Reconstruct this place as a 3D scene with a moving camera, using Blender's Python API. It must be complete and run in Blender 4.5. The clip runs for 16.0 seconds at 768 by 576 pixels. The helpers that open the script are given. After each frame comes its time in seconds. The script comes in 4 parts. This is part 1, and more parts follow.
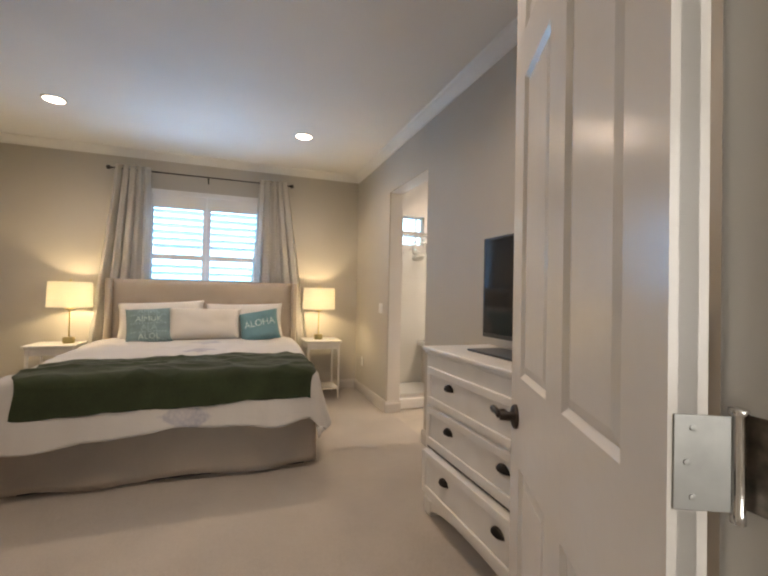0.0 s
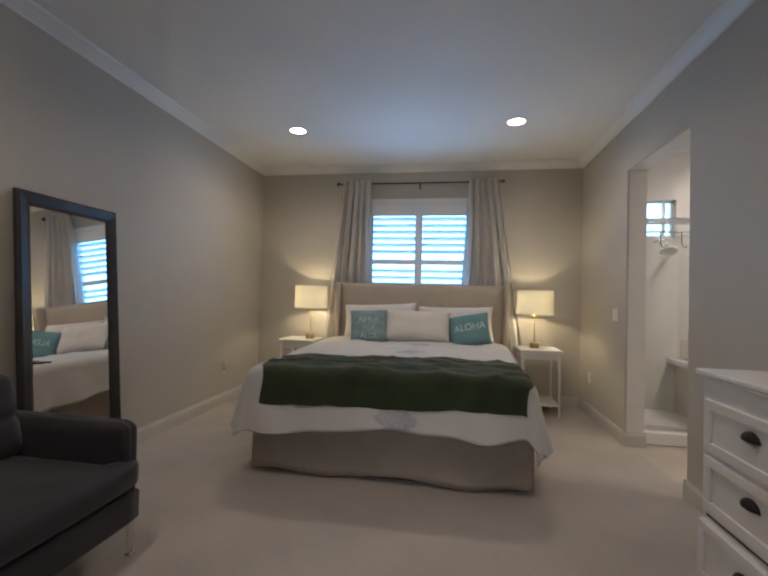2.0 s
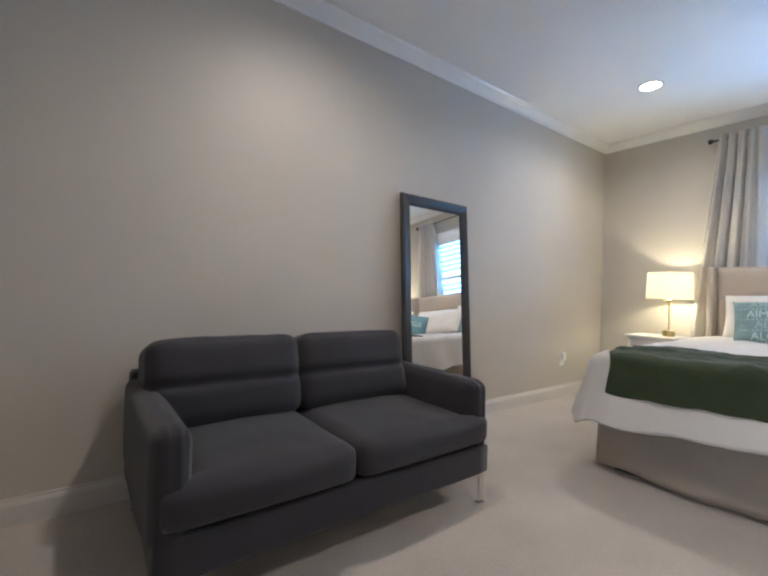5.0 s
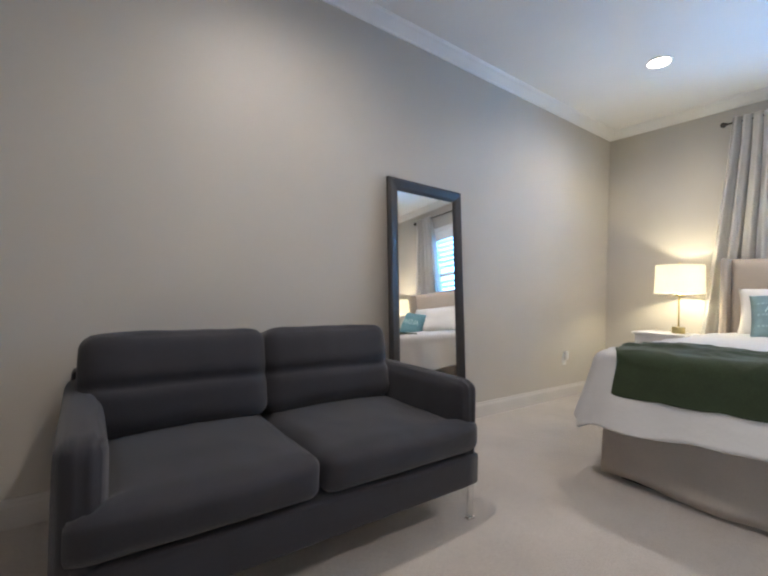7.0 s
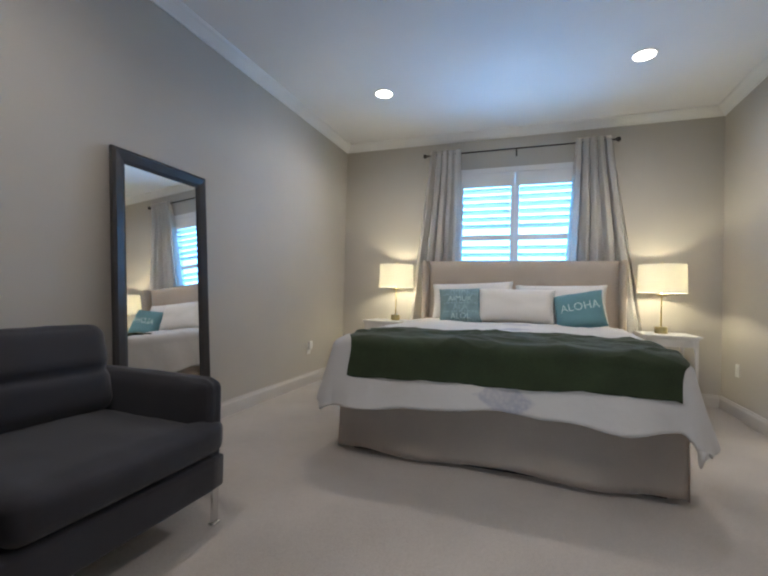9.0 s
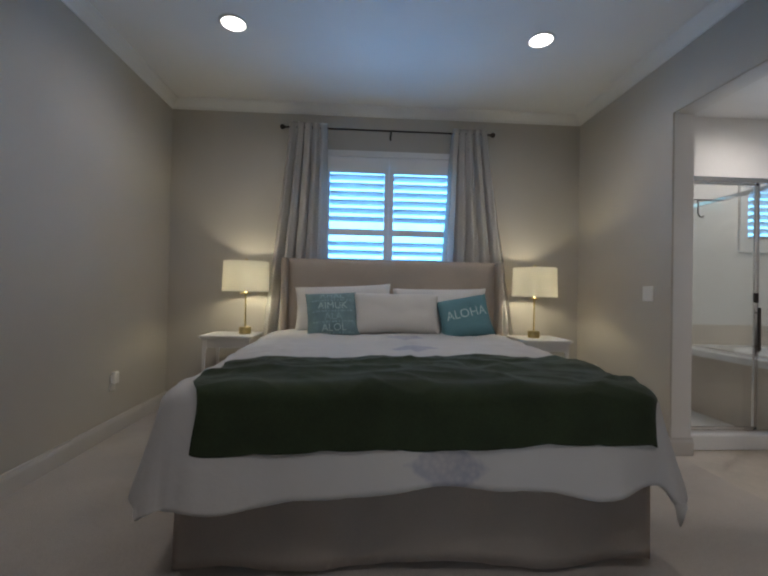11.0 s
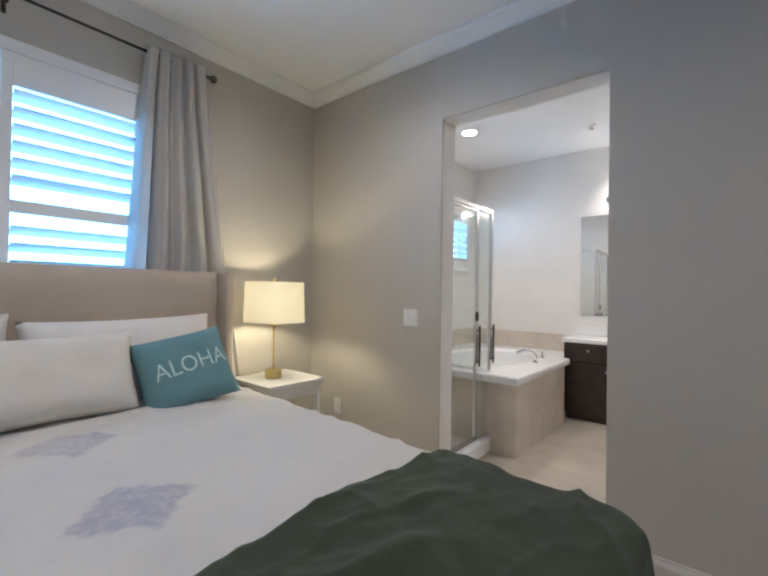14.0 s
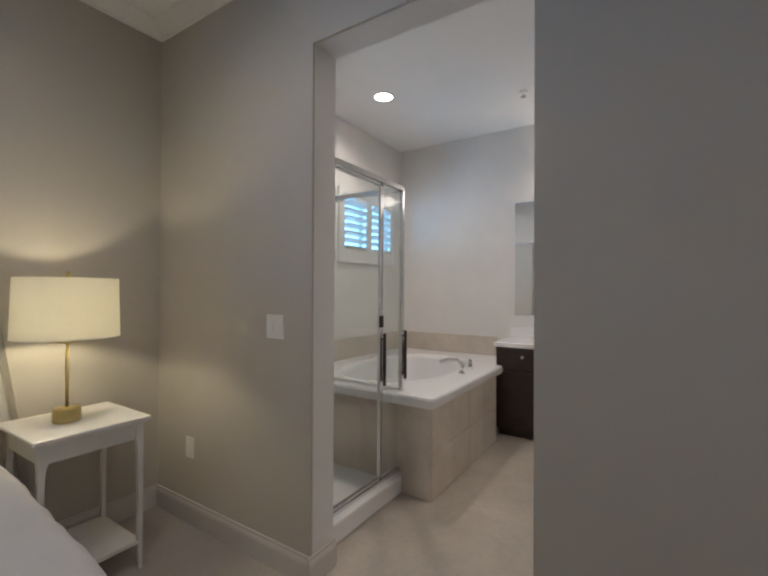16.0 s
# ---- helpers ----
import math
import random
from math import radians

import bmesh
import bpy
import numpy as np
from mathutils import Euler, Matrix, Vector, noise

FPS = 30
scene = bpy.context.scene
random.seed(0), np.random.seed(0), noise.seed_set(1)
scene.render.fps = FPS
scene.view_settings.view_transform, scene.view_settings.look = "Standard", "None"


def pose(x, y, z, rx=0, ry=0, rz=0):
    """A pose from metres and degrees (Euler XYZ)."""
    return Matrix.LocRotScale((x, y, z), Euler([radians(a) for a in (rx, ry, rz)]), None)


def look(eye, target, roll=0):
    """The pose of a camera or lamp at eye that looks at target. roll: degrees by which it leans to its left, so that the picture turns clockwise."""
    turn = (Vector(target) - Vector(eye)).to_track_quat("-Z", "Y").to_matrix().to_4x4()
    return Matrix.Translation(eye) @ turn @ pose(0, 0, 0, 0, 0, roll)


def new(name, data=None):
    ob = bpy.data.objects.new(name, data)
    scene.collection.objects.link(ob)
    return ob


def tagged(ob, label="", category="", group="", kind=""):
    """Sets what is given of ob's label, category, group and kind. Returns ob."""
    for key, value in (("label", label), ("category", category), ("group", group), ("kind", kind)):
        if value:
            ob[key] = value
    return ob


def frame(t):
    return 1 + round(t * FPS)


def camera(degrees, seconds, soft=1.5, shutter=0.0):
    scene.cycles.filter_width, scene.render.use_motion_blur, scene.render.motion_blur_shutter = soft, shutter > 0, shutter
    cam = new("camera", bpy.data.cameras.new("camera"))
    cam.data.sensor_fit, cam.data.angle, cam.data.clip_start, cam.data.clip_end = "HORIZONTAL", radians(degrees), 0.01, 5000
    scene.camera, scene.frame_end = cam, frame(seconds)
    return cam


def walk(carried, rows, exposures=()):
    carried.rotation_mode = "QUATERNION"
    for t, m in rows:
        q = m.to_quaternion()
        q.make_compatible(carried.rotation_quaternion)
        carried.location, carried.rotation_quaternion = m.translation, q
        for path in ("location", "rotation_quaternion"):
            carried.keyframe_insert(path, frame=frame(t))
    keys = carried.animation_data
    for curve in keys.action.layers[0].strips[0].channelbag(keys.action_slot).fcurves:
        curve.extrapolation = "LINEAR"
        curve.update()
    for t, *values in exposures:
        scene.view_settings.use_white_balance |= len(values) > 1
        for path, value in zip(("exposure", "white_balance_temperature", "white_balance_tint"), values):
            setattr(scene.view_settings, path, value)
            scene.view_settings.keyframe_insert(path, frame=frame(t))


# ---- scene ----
cam = camera(86.1, 16.0, soft=2.3)
PATH = [
    (0, (0.491, 1.237, 1.196), (1.166, 3.119, 1.229), 1.2),
    (0.5, (0.527, 1.374, 1.188), (1.104, 3.289, 1.222), 1.3),
    (1, (0.56, 1.444, 1.192), (0.998, 3.395, 1.226), 1.2),
    (1.5, (0.587, 1.505, 1.188), (0.749, 3.498, 1.222), 1.3),
    (2, (0.53, 1.576, 1.163), (0.213, 3.55, 1.201), 1.4),
    (2.5, (0.506, 1.6, 1.132), (-0.296, 3.432, 1.17), 1.5),
    (3, (0.467, 1.606, 1.117), (-0.557, 3.324, 1.153), 1.6),
    (3.5, (0.465, 1.6, 1.122), (-0.743, 3.194, 1.156), 1.7),
    (4, (0.463, 1.587, 1.135), (-0.959, 2.994, 1.159), 1.7),
    (4.5, (0.442, 1.613, 1.035), (-1.083, 2.906, 1.058), 1.8),
    (4.7, (0.461, 1.618, 1.012), (-1.113, 2.852, 1.025), 1.8),
    (6.8, (0.339, 1.87, 0.931), (-1.315, 2.995, 0.948), 1.6),
    (7, (0.335, 1.883, 0.939), (-1.279, 3.063, 0.954), 1.6),
    (7.5, (0.341, 1.894, 0.949), (-1.112, 3.269, 0.965), 1.7),
    (8, (0.345, 1.893, 0.944), (-0.834, 3.509, 0.964), 1.6),
    (8.5, (0.348, 1.883, 0.939), (-0.537, 3.676, 0.962), 1.5),
    (9, (0.331, 1.897, 0.926), (-0.348, 3.778, 0.951), 1.5),
    (9.2, (0.323, 1.929, 0.94), (-0.281, 3.836, 0.961), 1.5),
    (11.3, (-0.204, 2.873, 1.028), (0.073, 4.853, 1.049), 1.2),
    (11.5, (-0.241, 2.985, 1.043), (0.159, 4.944, 1.063), 1.3),
    (12, (-0.324, 3.285, 1.099), (0.382, 5.157, 1.122), 1.2),
    (12.5, (-0.331, 3.56, 1.121), (0.618, 5.321, 1.145), 1.2),
    (13, (-0.288, 3.804, 1.164), (0.87, 5.435, 1.183), 1.2),
    (13.5, (-0.262, 3.991, 1.177), (1.078, 5.475, 1.202), 1.0),
    (14, (-0.197, 4.111, 1.206), (1.341, 5.389, 1.228), 0.9),
    (14.5, (-0.045, 4.153, 1.231), (1.589, 5.306, 1.247), 0.8),
    (15, (0.161, 4.188, 1.229), (1.854, 5.252, 1.249), 0.6),
    (15.5, (0.429, 4.213, 1.209), (2.127, 5.271, 1.227), 0.4),
    (16, (0.7, 4.242, 1.212), (2.377, 5.332, 1.228), 0.3),
]
EXPOSURES = [
    (0.0, 0.48, 8900, 20), (0.5, 0.36, 8600, 20), (1.0, 0.29, 8200, 18), (1.5, 0.1, 7700, 17), (2.0, -0.2, 7400, 17), (2.5, 0.05, 7200, 16), (3.0, 0.35, 6900, 15),
    (4.0, 0.77, 6700, 14), (7.0, 1.02, 6500, 13), (7.5, 0.92, 6500, 13), (8.5, 0.5, 6400, 12), (9.0, 0.37, 6400, 12), (11.5, -0.75, 6400, 13), (12.0, -0.47, 6400, 13), (12.5, -0.17, 6400, 13), (13.0, 0.25, 6400, 13), (14.0, 0.25, 6500, 14),
    (14.5, 0.03, 6600, 14), (15.0, -0.12, 6900, 16), (16.0, -0.45, 6800, 15),
]
walk(cam, [(t, look(eye, target, roll)) for t, eye, target, roll in PATH], EXPOSURES)

# ---- world, exposure, large lights ----
scene.view_settings.exposure = 0.0
world = bpy.data.worlds.new("sky")
scene.world = world
world.use_nodes = True
sky = world.node_tree.nodes.new("ShaderNodeTexSky")
sky.sky_type, sky.sun_disc = "NISHITA", False
sky.sun_elevation, sky.sun_rotation = radians(40), radians(200)
world.node_tree.links.new(sky.outputs[0], world.node_tree.nodes["Background"].inputs[0])
world.node_tree.nodes["Background"].inputs[1].default_value = 0.1


# ---- materials ----
def material(name, colour, rough=0.6, metal=0.0, spread=0.06, scale=3.0, grain=0.0, grain_scale=200.0, bump=0.0, bump_scale=150.0, sheen=0.0, glow=None, coat=0.0):
    """A painted, woven or metal surface with slow and fine variation and a fine relief."""
    m = bpy.data.materials.new(name)
    m.use_nodes = True
    nt = m.node_tree
    b = nt.nodes["Principled BSDF"]
    b.inputs["Roughness"].default_value, b.inputs["Metallic"].default_value = rough, metal
    b.inputs["Sheen Weight"].default_value, b.inputs["Coat Weight"].default_value = sheen, coat
    co = nt.nodes.new("ShaderNodeTexCoord")
    col = None
    for s, a in ((scale, spread), (grain_scale, grain)):
        if a <= 0:
            continue
        n = nt.nodes.new("ShaderNodeTexNoise")
        n.inputs["Scale"].default_value, n.inputs["Detail"].default_value = s, 4.0
        nt.links.new(co.outputs["Object"], n.inputs["Vector"])
        r = nt.nodes.new("ShaderNodeMapRange")
        r.inputs[1].default_value, r.inputs[2].default_value = 0.3, 0.7
        r.inputs[3].default_value, r.inputs[4].default_value = 1 - a, 1 + a
        nt.links.new(n.outputs[0], r.inputs[0])
        mx = nt.nodes.new("ShaderNodeMix")
        mx.data_type, mx.blend_type = "RGBA", "MULTIPLY"
        mx.inputs[0].default_value = 1.0
        if col is None:
            mx.inputs[6].default_value = (*colour, 1)
        else:
            nt.links.new(col, mx.inputs[6])
        nt.links.new(r.outputs[0], mx.inputs[7])
        col = mx.outputs[2]
    if col is None:
        b.inputs["Base Color"].default_value = (*colour, 1)
    else:
        nt.links.new(col, b.inputs["Base Color"])
    if bump > 0:
        n = nt.nodes.new("ShaderNodeTexNoise")
        n.inputs["Scale"].default_value, n.inputs["Detail"].default_value = bump_scale, 3.0
        nt.links.new(co.outputs["Object"], n.inputs["Vector"])
        k = nt.nodes.new("ShaderNodeBump")
        k.inputs["Strength"].default_value, k.inputs["Distance"].default_value = bump, 0.01
        nt.links.new(n.outputs[0], k.inputs["Height"])
        nt.links.new(k.outputs[0], b.inputs["Normal"])
    if glow:
        b.inputs["Emission Color"].default_value = (*glow[:3], 1)
        b.inputs["Emission Strength"].default_value = glow[3]
    return m


WALL = material("wall_paint", (0.53, 0.49, 0.43), 0.55, spread=0.03, scale=1.5, bump=0.05, bump_scale=90)
BATHWALL = material("bath_paint", (0.78, 0.76, 0.73), 0.5, spread=0.03, bump=0.08, bump_scale=90)
CEIL = material("ceiling_paint", (0.84, 0.83, 0.81), 0.7, spread=0.03, scale=1.2, bump=0.1, bump_scale=80)
TRIM = material("trim_paint", (0.8, 0.79, 0.77), 0.32, spread=0.03)
# beige off-white, with the shade low on the walls mixed into the tone
BASEPAINT = material("shaded_baseboard_paint", (0.62, 0.585, 0.545), 0.45, spread=0.04)
DOORPAINT = material("door_paint", (0.76, 0.74, 0.71), 0.22, spread=0.04, bump=0.05, bump_scale=25)
CARPET = material("carpet_pile", (0.50, 0.445, 0.395), 0.95, spread=0.10, scale=2.2, grain=0.12, grain_scale=160, bump=0.7, bump_scale=260, sheen=0.3)
BATHFLOOR = material("bath_tile", (0.50, 0.44, 0.37), 0.35, spread=0.14, scale=3.0, grain=0.05, grain_scale=30)
DECKTILE = material("deck_tile", (0.62, 0.55, 0.47), 0.35, spread=0.10, scale=4.0, grain=0.05, grain_scale=40)
ACRYLIC = material("white_acrylic", (0.85, 0.85, 0.84), 0.12, spread=0.02)
WHITEWOOD = material("white_lacquer", (0.78, 0.76, 0.73), 0.35, spread=0.05, scale=6, bump=0.06, bump_scale=60)
LINEN = material("headboard_linen", (0.50, 0.42, 0.34), 0.9, spread=0.06, grain=0.12, grain_scale=420, bump=0.35, bump_scale=700, sheen=0.2)
SKIRT = material("bed_skirt_cotton", (0.70, 0.61, 0.53), 0.9, spread=0.06, grain=0.06, grain_scale=300, bump=0.2, bump_scale=400)
CURTAIN = material("curtain_cotton", (0.82, 0.79, 0.75), 0.9, spread=0.05, grain=0.06, grain_scale=300, bump=0.2, bump_scale=500)
THROW = material("green_plush", (0.023, 0.036, 0.013), 0.9, spread=0.22, scale=5, grain=0.15, grain_scale=120, bump=0.25, bump_scale=260, sheen=0.12)
SOFA = material("charcoal_velvet", (0.021, 0.020, 0.026), 0.85, spread=0.18, scale=4, grain=0.12, grain_scale=250, bump=0.25, bump_scale=400, sheen=0.16)
COTTON = material("white_cotton", (0.72, 0.69, 0.655), 0.85, spread=0.04, scale=4, bump=0.18, bump_scale=35)
CREAM = material("cream_cotton", (0.68, 0.64, 0.585), 0.9, spread=0.04, grain=0.06, grain_scale=260, bump=0.25, bump_scale=300)
TEAL = material("teal_cotton", (0.13, 0.27, 0.30), 0.9, spread=0.10, grain=0.10, grain_scale=300, bump=0.25, bump_scale=350)
TEALGREY = material("grey_teal_cotton", (0.20, 0.30, 0.31), 0.9, spread=0.16, scale=9, grain=0.12, grain_scale=300, bump=0.25, bump_scale=350)
PRINT = material("pale_print", (0.46, 0.60, 0.59), 0.9, spread=0.15, scale=60)
PRINT2 = material("faded_print", (0.31, 0.44, 0.46), 0.9, spread=0.2, scale=60)
BRONZE = material("dark_bronze", (0.07, 0.06, 0.055), 0.35, 0.9, spread=0.2, scale=20)
CHROME = material("chrome", (0.72, 0.72, 0.72), 0.15, 1.0, spread=0.05, scale=10)
STEEL = material("satin_nickel", (0.40, 0.41, 0.40), 0.45, 1.0, spread=0.08, scale=30)
TARNISH = material("tarnished_steel", (0.24, 0.21, 0.18), 0.42, 1.0, spread=0.35, scale=60)
BRASS = material("brass", (0.58, 0.47, 0.23), 0.28, 1.0, spread=0.1, scale=12)
BLACKWOOD = material("black_brown_wood", (0.030, 0.026, 0.025), 0.35, spread=0.25, scale=8, bump=0.08, bump_scale=40)
ESPRESSO = material("espresso_wood", (0.035, 0.022, 0.016), 0.4, spread=0.3, scale=9, bump=0.1, bump_scale=40)
BLACKPLASTIC = material("black_plastic", (0.02, 0.02, 0.02), 0.3, spread=0.1)
SCREEN = material("tv_screen", (0.012, 0.012, 0.013), 0.08, spread=0.1, scale=1)
PLASTIC = material("white_plastic", (0.82, 0.81, 0.78), 0.3, spread=0.02)
MIRROR = material("mirror_glass", (0.9, 0.9, 0.9), 0.01, 1.0, spread=0.0)
GLOBE = material("lit_globe", (0.9, 0.9, 0.9), 0.4, spread=0.0, glow=(1.0, 0.95, 0.88, 14.0))
CANGLOW = material("can_lamp", (0.9, 0.9, 0.9), 0.5, spread=0.0, glow=(1.0, 0.93, 0.84, 14.0))


def clear_glass():
    m = bpy.data.materials.new("clear_glass")
    m.use_nodes = True
    nt = m.node_tree
    nt.nodes.clear()
    o, mix, t, g = (nt.nodes.new("ShaderNode" + k) for k in ("OutputMaterial", "MixShader", "BsdfTransparent", "BsdfGlossy"))
    t.inputs[0].default_value = (0.96, 0.975, 0.97, 1)
    g.inputs["Roughness"].default_value = 0.02
    mix.inputs[0].default_value = 0.045
    nt.links.new(t.outputs[0], mix.inputs[1])
    nt.links.new(g.outputs[0], mix.inputs[2])
    nt.links.new(mix.outputs[0], o.inputs[0])
    return m


def glow_material(name, colour, strength, low=None):
    """A plain bright distance outside a window, paler towards the top."""
    m = bpy.data.materials.new(name)
    m.use_nodes = True
    nt = m.node_tree
    nt.nodes.clear()
    o, e = nt.nodes.new("ShaderNodeOutputMaterial"), nt.nodes.new("ShaderNodeEmission")
    e.inputs[0].default_value, e.inputs[1].default_value = (*colour, 1), strength
    if low:
        co, n, r = nt.nodes.new("ShaderNodeTexCoord"), nt.nodes.new("ShaderNodeTexNoise"), nt.nodes.new("ShaderNodeMix")
        n.inputs["Scale"].default_value = 4.0
        r.data_type = "RGBA"
        r.inputs[6].default_value, r.inputs[7].default_value = (*colour, 1), (*low, 1)
        nt.links.new(co.outputs["Object"], n.inputs["Vector"])
        nt.links.new(n.outputs[0], r.inputs[0])
        nt.links.new(r.outputs[2], e.inputs[0])
    nt.links.new(e.outputs[0], o.inputs[0])
    return m


def shade_material():
    m = bpy.data.materials.new("lamp_shade_linen")
    m.use_nodes = True
    nt = m.node_tree
    nt.nodes.clear()
    o, mix, d, t = (nt.nodes.new("ShaderNode" + k) for k in ("OutputMaterial", "MixShader", "BsdfDiffuse", "BsdfTranslucent"))
    co, w, r = nt.nodes.new("ShaderNodeTexCoord"), nt.nodes.new("ShaderNodeTexNoise"), nt.nodes.new("ShaderNodeMapRange")
    w.inputs["Scale"].default_value = 150.0
    nt.links.new(co.outputs["Object"], w.inputs["Vector"])
    r.inputs[3].default_value, r.inputs[4].default_value = 0.45, 0.65
    nt.links.new(w.outputs[0], r.inputs[0])
    nt.links.new(r.outputs[0], mix.inputs[0])
    d.inputs[0].default_value = (0.84, 0.81, 0.75, 1)
    t.inputs[0].default_value = (0.88, 0.86, 0.78, 1)
    nt.links.new(d.outputs[0], mix.inputs[1])
    nt.links.new(t.outputs[0], mix.inputs[2])
    nt.links.new(mix.outputs[0], o.inputs[0])
    return m


def duvet_material():
    """White cotton with pale lavender medallions in a lattice and faint smudged print."""
    m = material("printed_duvet_cotton", (0.58, 0.56, 0.54), 0.85, spread=0.03, bump=0.15, bump_scale=30)
    nt = m.node_tree
    b = nt.nodes["Principled BSDF"]
    base = b.inputs["Base Color"].links[0].from_socket
    co, sep = nt.nodes.new("ShaderNodeTexCoord"), nt.nodes.new("ShaderNodeSeparateXYZ")
    nt.links.new(co.outputs["Object"], sep.inputs[0])

    def calc(op, a, c):
        n = nt.nodes.new("ShaderNodeMath")
        n.operation = op
        for i, v in enumerate((a, c)):
            if v is None:
                continue
            if isinstance(v, (int, float)):
                n.inputs[i].default_value = v
            else:
                nt.links.new(v, n.inputs[i])
        return n.outputs[0]

    wob = nt.nodes.new("ShaderNodeTexNoise")
    wob.inputs["Scale"].default_value = 26.0
    nt.links.new(co.outputs["Object"], wob.inputs["Vector"])
    dist = []
    for out, mid, period in ((0, 0.20, 2.8), (1, 5.225, 0.62)):
        along = sep.outputs[out]
        if out == 1:
            # the print runs on down the hanging foot of the duvet
            along = calc("ADD", along, calc("MINIMUM", calc("SUBTRACT", sep.outputs[2], 0.6), 0.0))
        u = calc("ADD", calc("SUBTRACT", along, mid), period * 20.5)
        dist.append(calc("ABSOLUTE", calc("SUBTRACT", calc("MODULO", u, period), period / 2), None))
    d = calc("ADD", calc("ADD", dist[0], calc("MULTIPLY", dist[1], 1.15)), calc("MULTIPLY", wob.outputs[0], 0.07))
    mask = nt.nodes.new("ShaderNodeMapRange")
    mask.inputs[1].default_value, mask.inputs[2].default_value = 0.175, 0.205
    mask.inputs[3].default_value, mask.inputs[4].default_value = 1.0, 0.0
    nt.links.new(d, mask.inputs[0])
    lace = nt.nodes.new("ShaderNodeTexVoronoi")
    lace.inputs["Scale"].default_value = 42.0
    nt.links.new(co.outputs["Object"], lace.inputs["Vector"])
    fade = nt.nodes.new("ShaderNodeTexNoise")
    fade.inputs["Scale"].default_value = 1.1
    nt.links.new(co.outputs["Object"], fade.inputs["Vector"])
    amount = calc("MULTIPLY", mask.outputs[0], calc("ADD", 0.42, calc("MULTIPLY", lace.outputs[0], 0.75)))
    mx = nt.nodes.new("ShaderNodeMix")
    mx.data_type = "RGBA"
    nt.links.new(amount, mx.inputs[0])
    nt.links.new(base, mx.inputs[6])
    mx.inputs[7].default_value = (0.37, 0.37, 0.43, 1)
    sm = nt.nodes.new("ShaderNodeMapRange")
    sm.inputs[1].default_value, sm.inputs[2].default_value, sm.inputs[4].default_value = 0.56, 0.68, 0.35
    nt.links.new(fade.outputs[0], sm.inputs[0])
    m2 = nt.nodes.new("ShaderNodeMix")
    m2.data_type = "RGBA"
    nt.links.new(sm.outputs[0], m2.inputs[0])
    nt.links.new(mx.outputs[2], m2.inputs[6])
    m2.inputs[7].default_value = (0.68, 0.62, 0.52, 1)
    nt.links.new(m2.outputs[2], b.inputs["Base Color"])
    return m


GLASS = clear_glass()
SHADE = shade_material()
DUVET = duvet_material()
DAY = glow_material("bright_day", (0.17, 0.52, 1.0), 11.0, (0.09, 0.40, 1.0))
BATHDAY = glow_material("bright_bath_day", (0.22, 0.60, 1.0), 9.0, (0.16, 0.5, 1.0))
# glow of the added fill panel behind the hall, not a seen view
HALLFILL = glow_material("hall_fill_glow", (0.75, 0.88, 1.0), 6.0)
DAYGREEN = glow_material("bright_day_and_trees", (0.62, 0.86, 1.0), 2.4, (0.30, 0.60, 0.62))


# ---- building helpers ----
def mesh_of(name, bm, mat, smooth=False):
    me = bpy.data.meshes.new(name)
    bmesh.ops.recalc_face_normals(bm, faces=bm.faces)
    bm.to_mesh(me)
    bm.free()
    me.materials.append(mat)
    if smooth:
        me.polygons.foreach_set("use_smooth", [True] * len(me.polygons))
    return me


def thing(name, at, label, category, group="", kind=""):
    """An Empty at the base of a thing, which will parent its parts."""
    ob = new(name)
    ob.empty_display_size = 0.1
    ob.matrix_basis = pose(*at)
    return tagged(ob, label, category, group, kind)


def part(name, bm, mat, parent, label="", smooth=False):
    """One mesh object in world coordinates under a thing or a part."""
    ob = new(name, mesh_of(name, bm, mat, smooth))
    ob.parent = parent
    if parent.type == "EMPTY":
        ob.matrix_parent_inverse = parent.matrix_basis.inverted()
    if label:
        ob["label"] = label
    return ob


def piece(name, bm, mat, label, category, group="", kind="", smooth=False):
    """A top-level thing of a single mesh."""
    return tagged(new(name, mesh_of(name, bm, mat, smooth)), label, category, group, kind)


def add_box(bm, x0, y0, z0, x1, y1, z1, bevel=0.0, seg=2, m=None):
    r = bmesh.ops.create_cube(bm, size=1.0)
    vs = r["verts"]
    for v in vs:
        v.co = Vector((x0 + (v.co.x + 0.5) * (x1 - x0), y0 + (v.co.y + 0.5) * (y1 - y0), z0 + (v.co.z + 0.5) * (z1 - z0)))
    if bevel > 0:
        es = list({e for v in vs for e in v.link_edges})
        r = bmesh.ops.bevel(bm, geom=es, offset=bevel, segments=seg, profile=0.5, affect="EDGES")
        vs = list({v for f in r["faces"] for v in f.verts} | {v for v in vs if v.is_valid})
    if m is not None:
        for v in vs:
            v.co = m @ v.co
    return vs


def box(*a, **k):
    bm = bmesh.new()
    add_box(bm, *a, **k)
    return bm


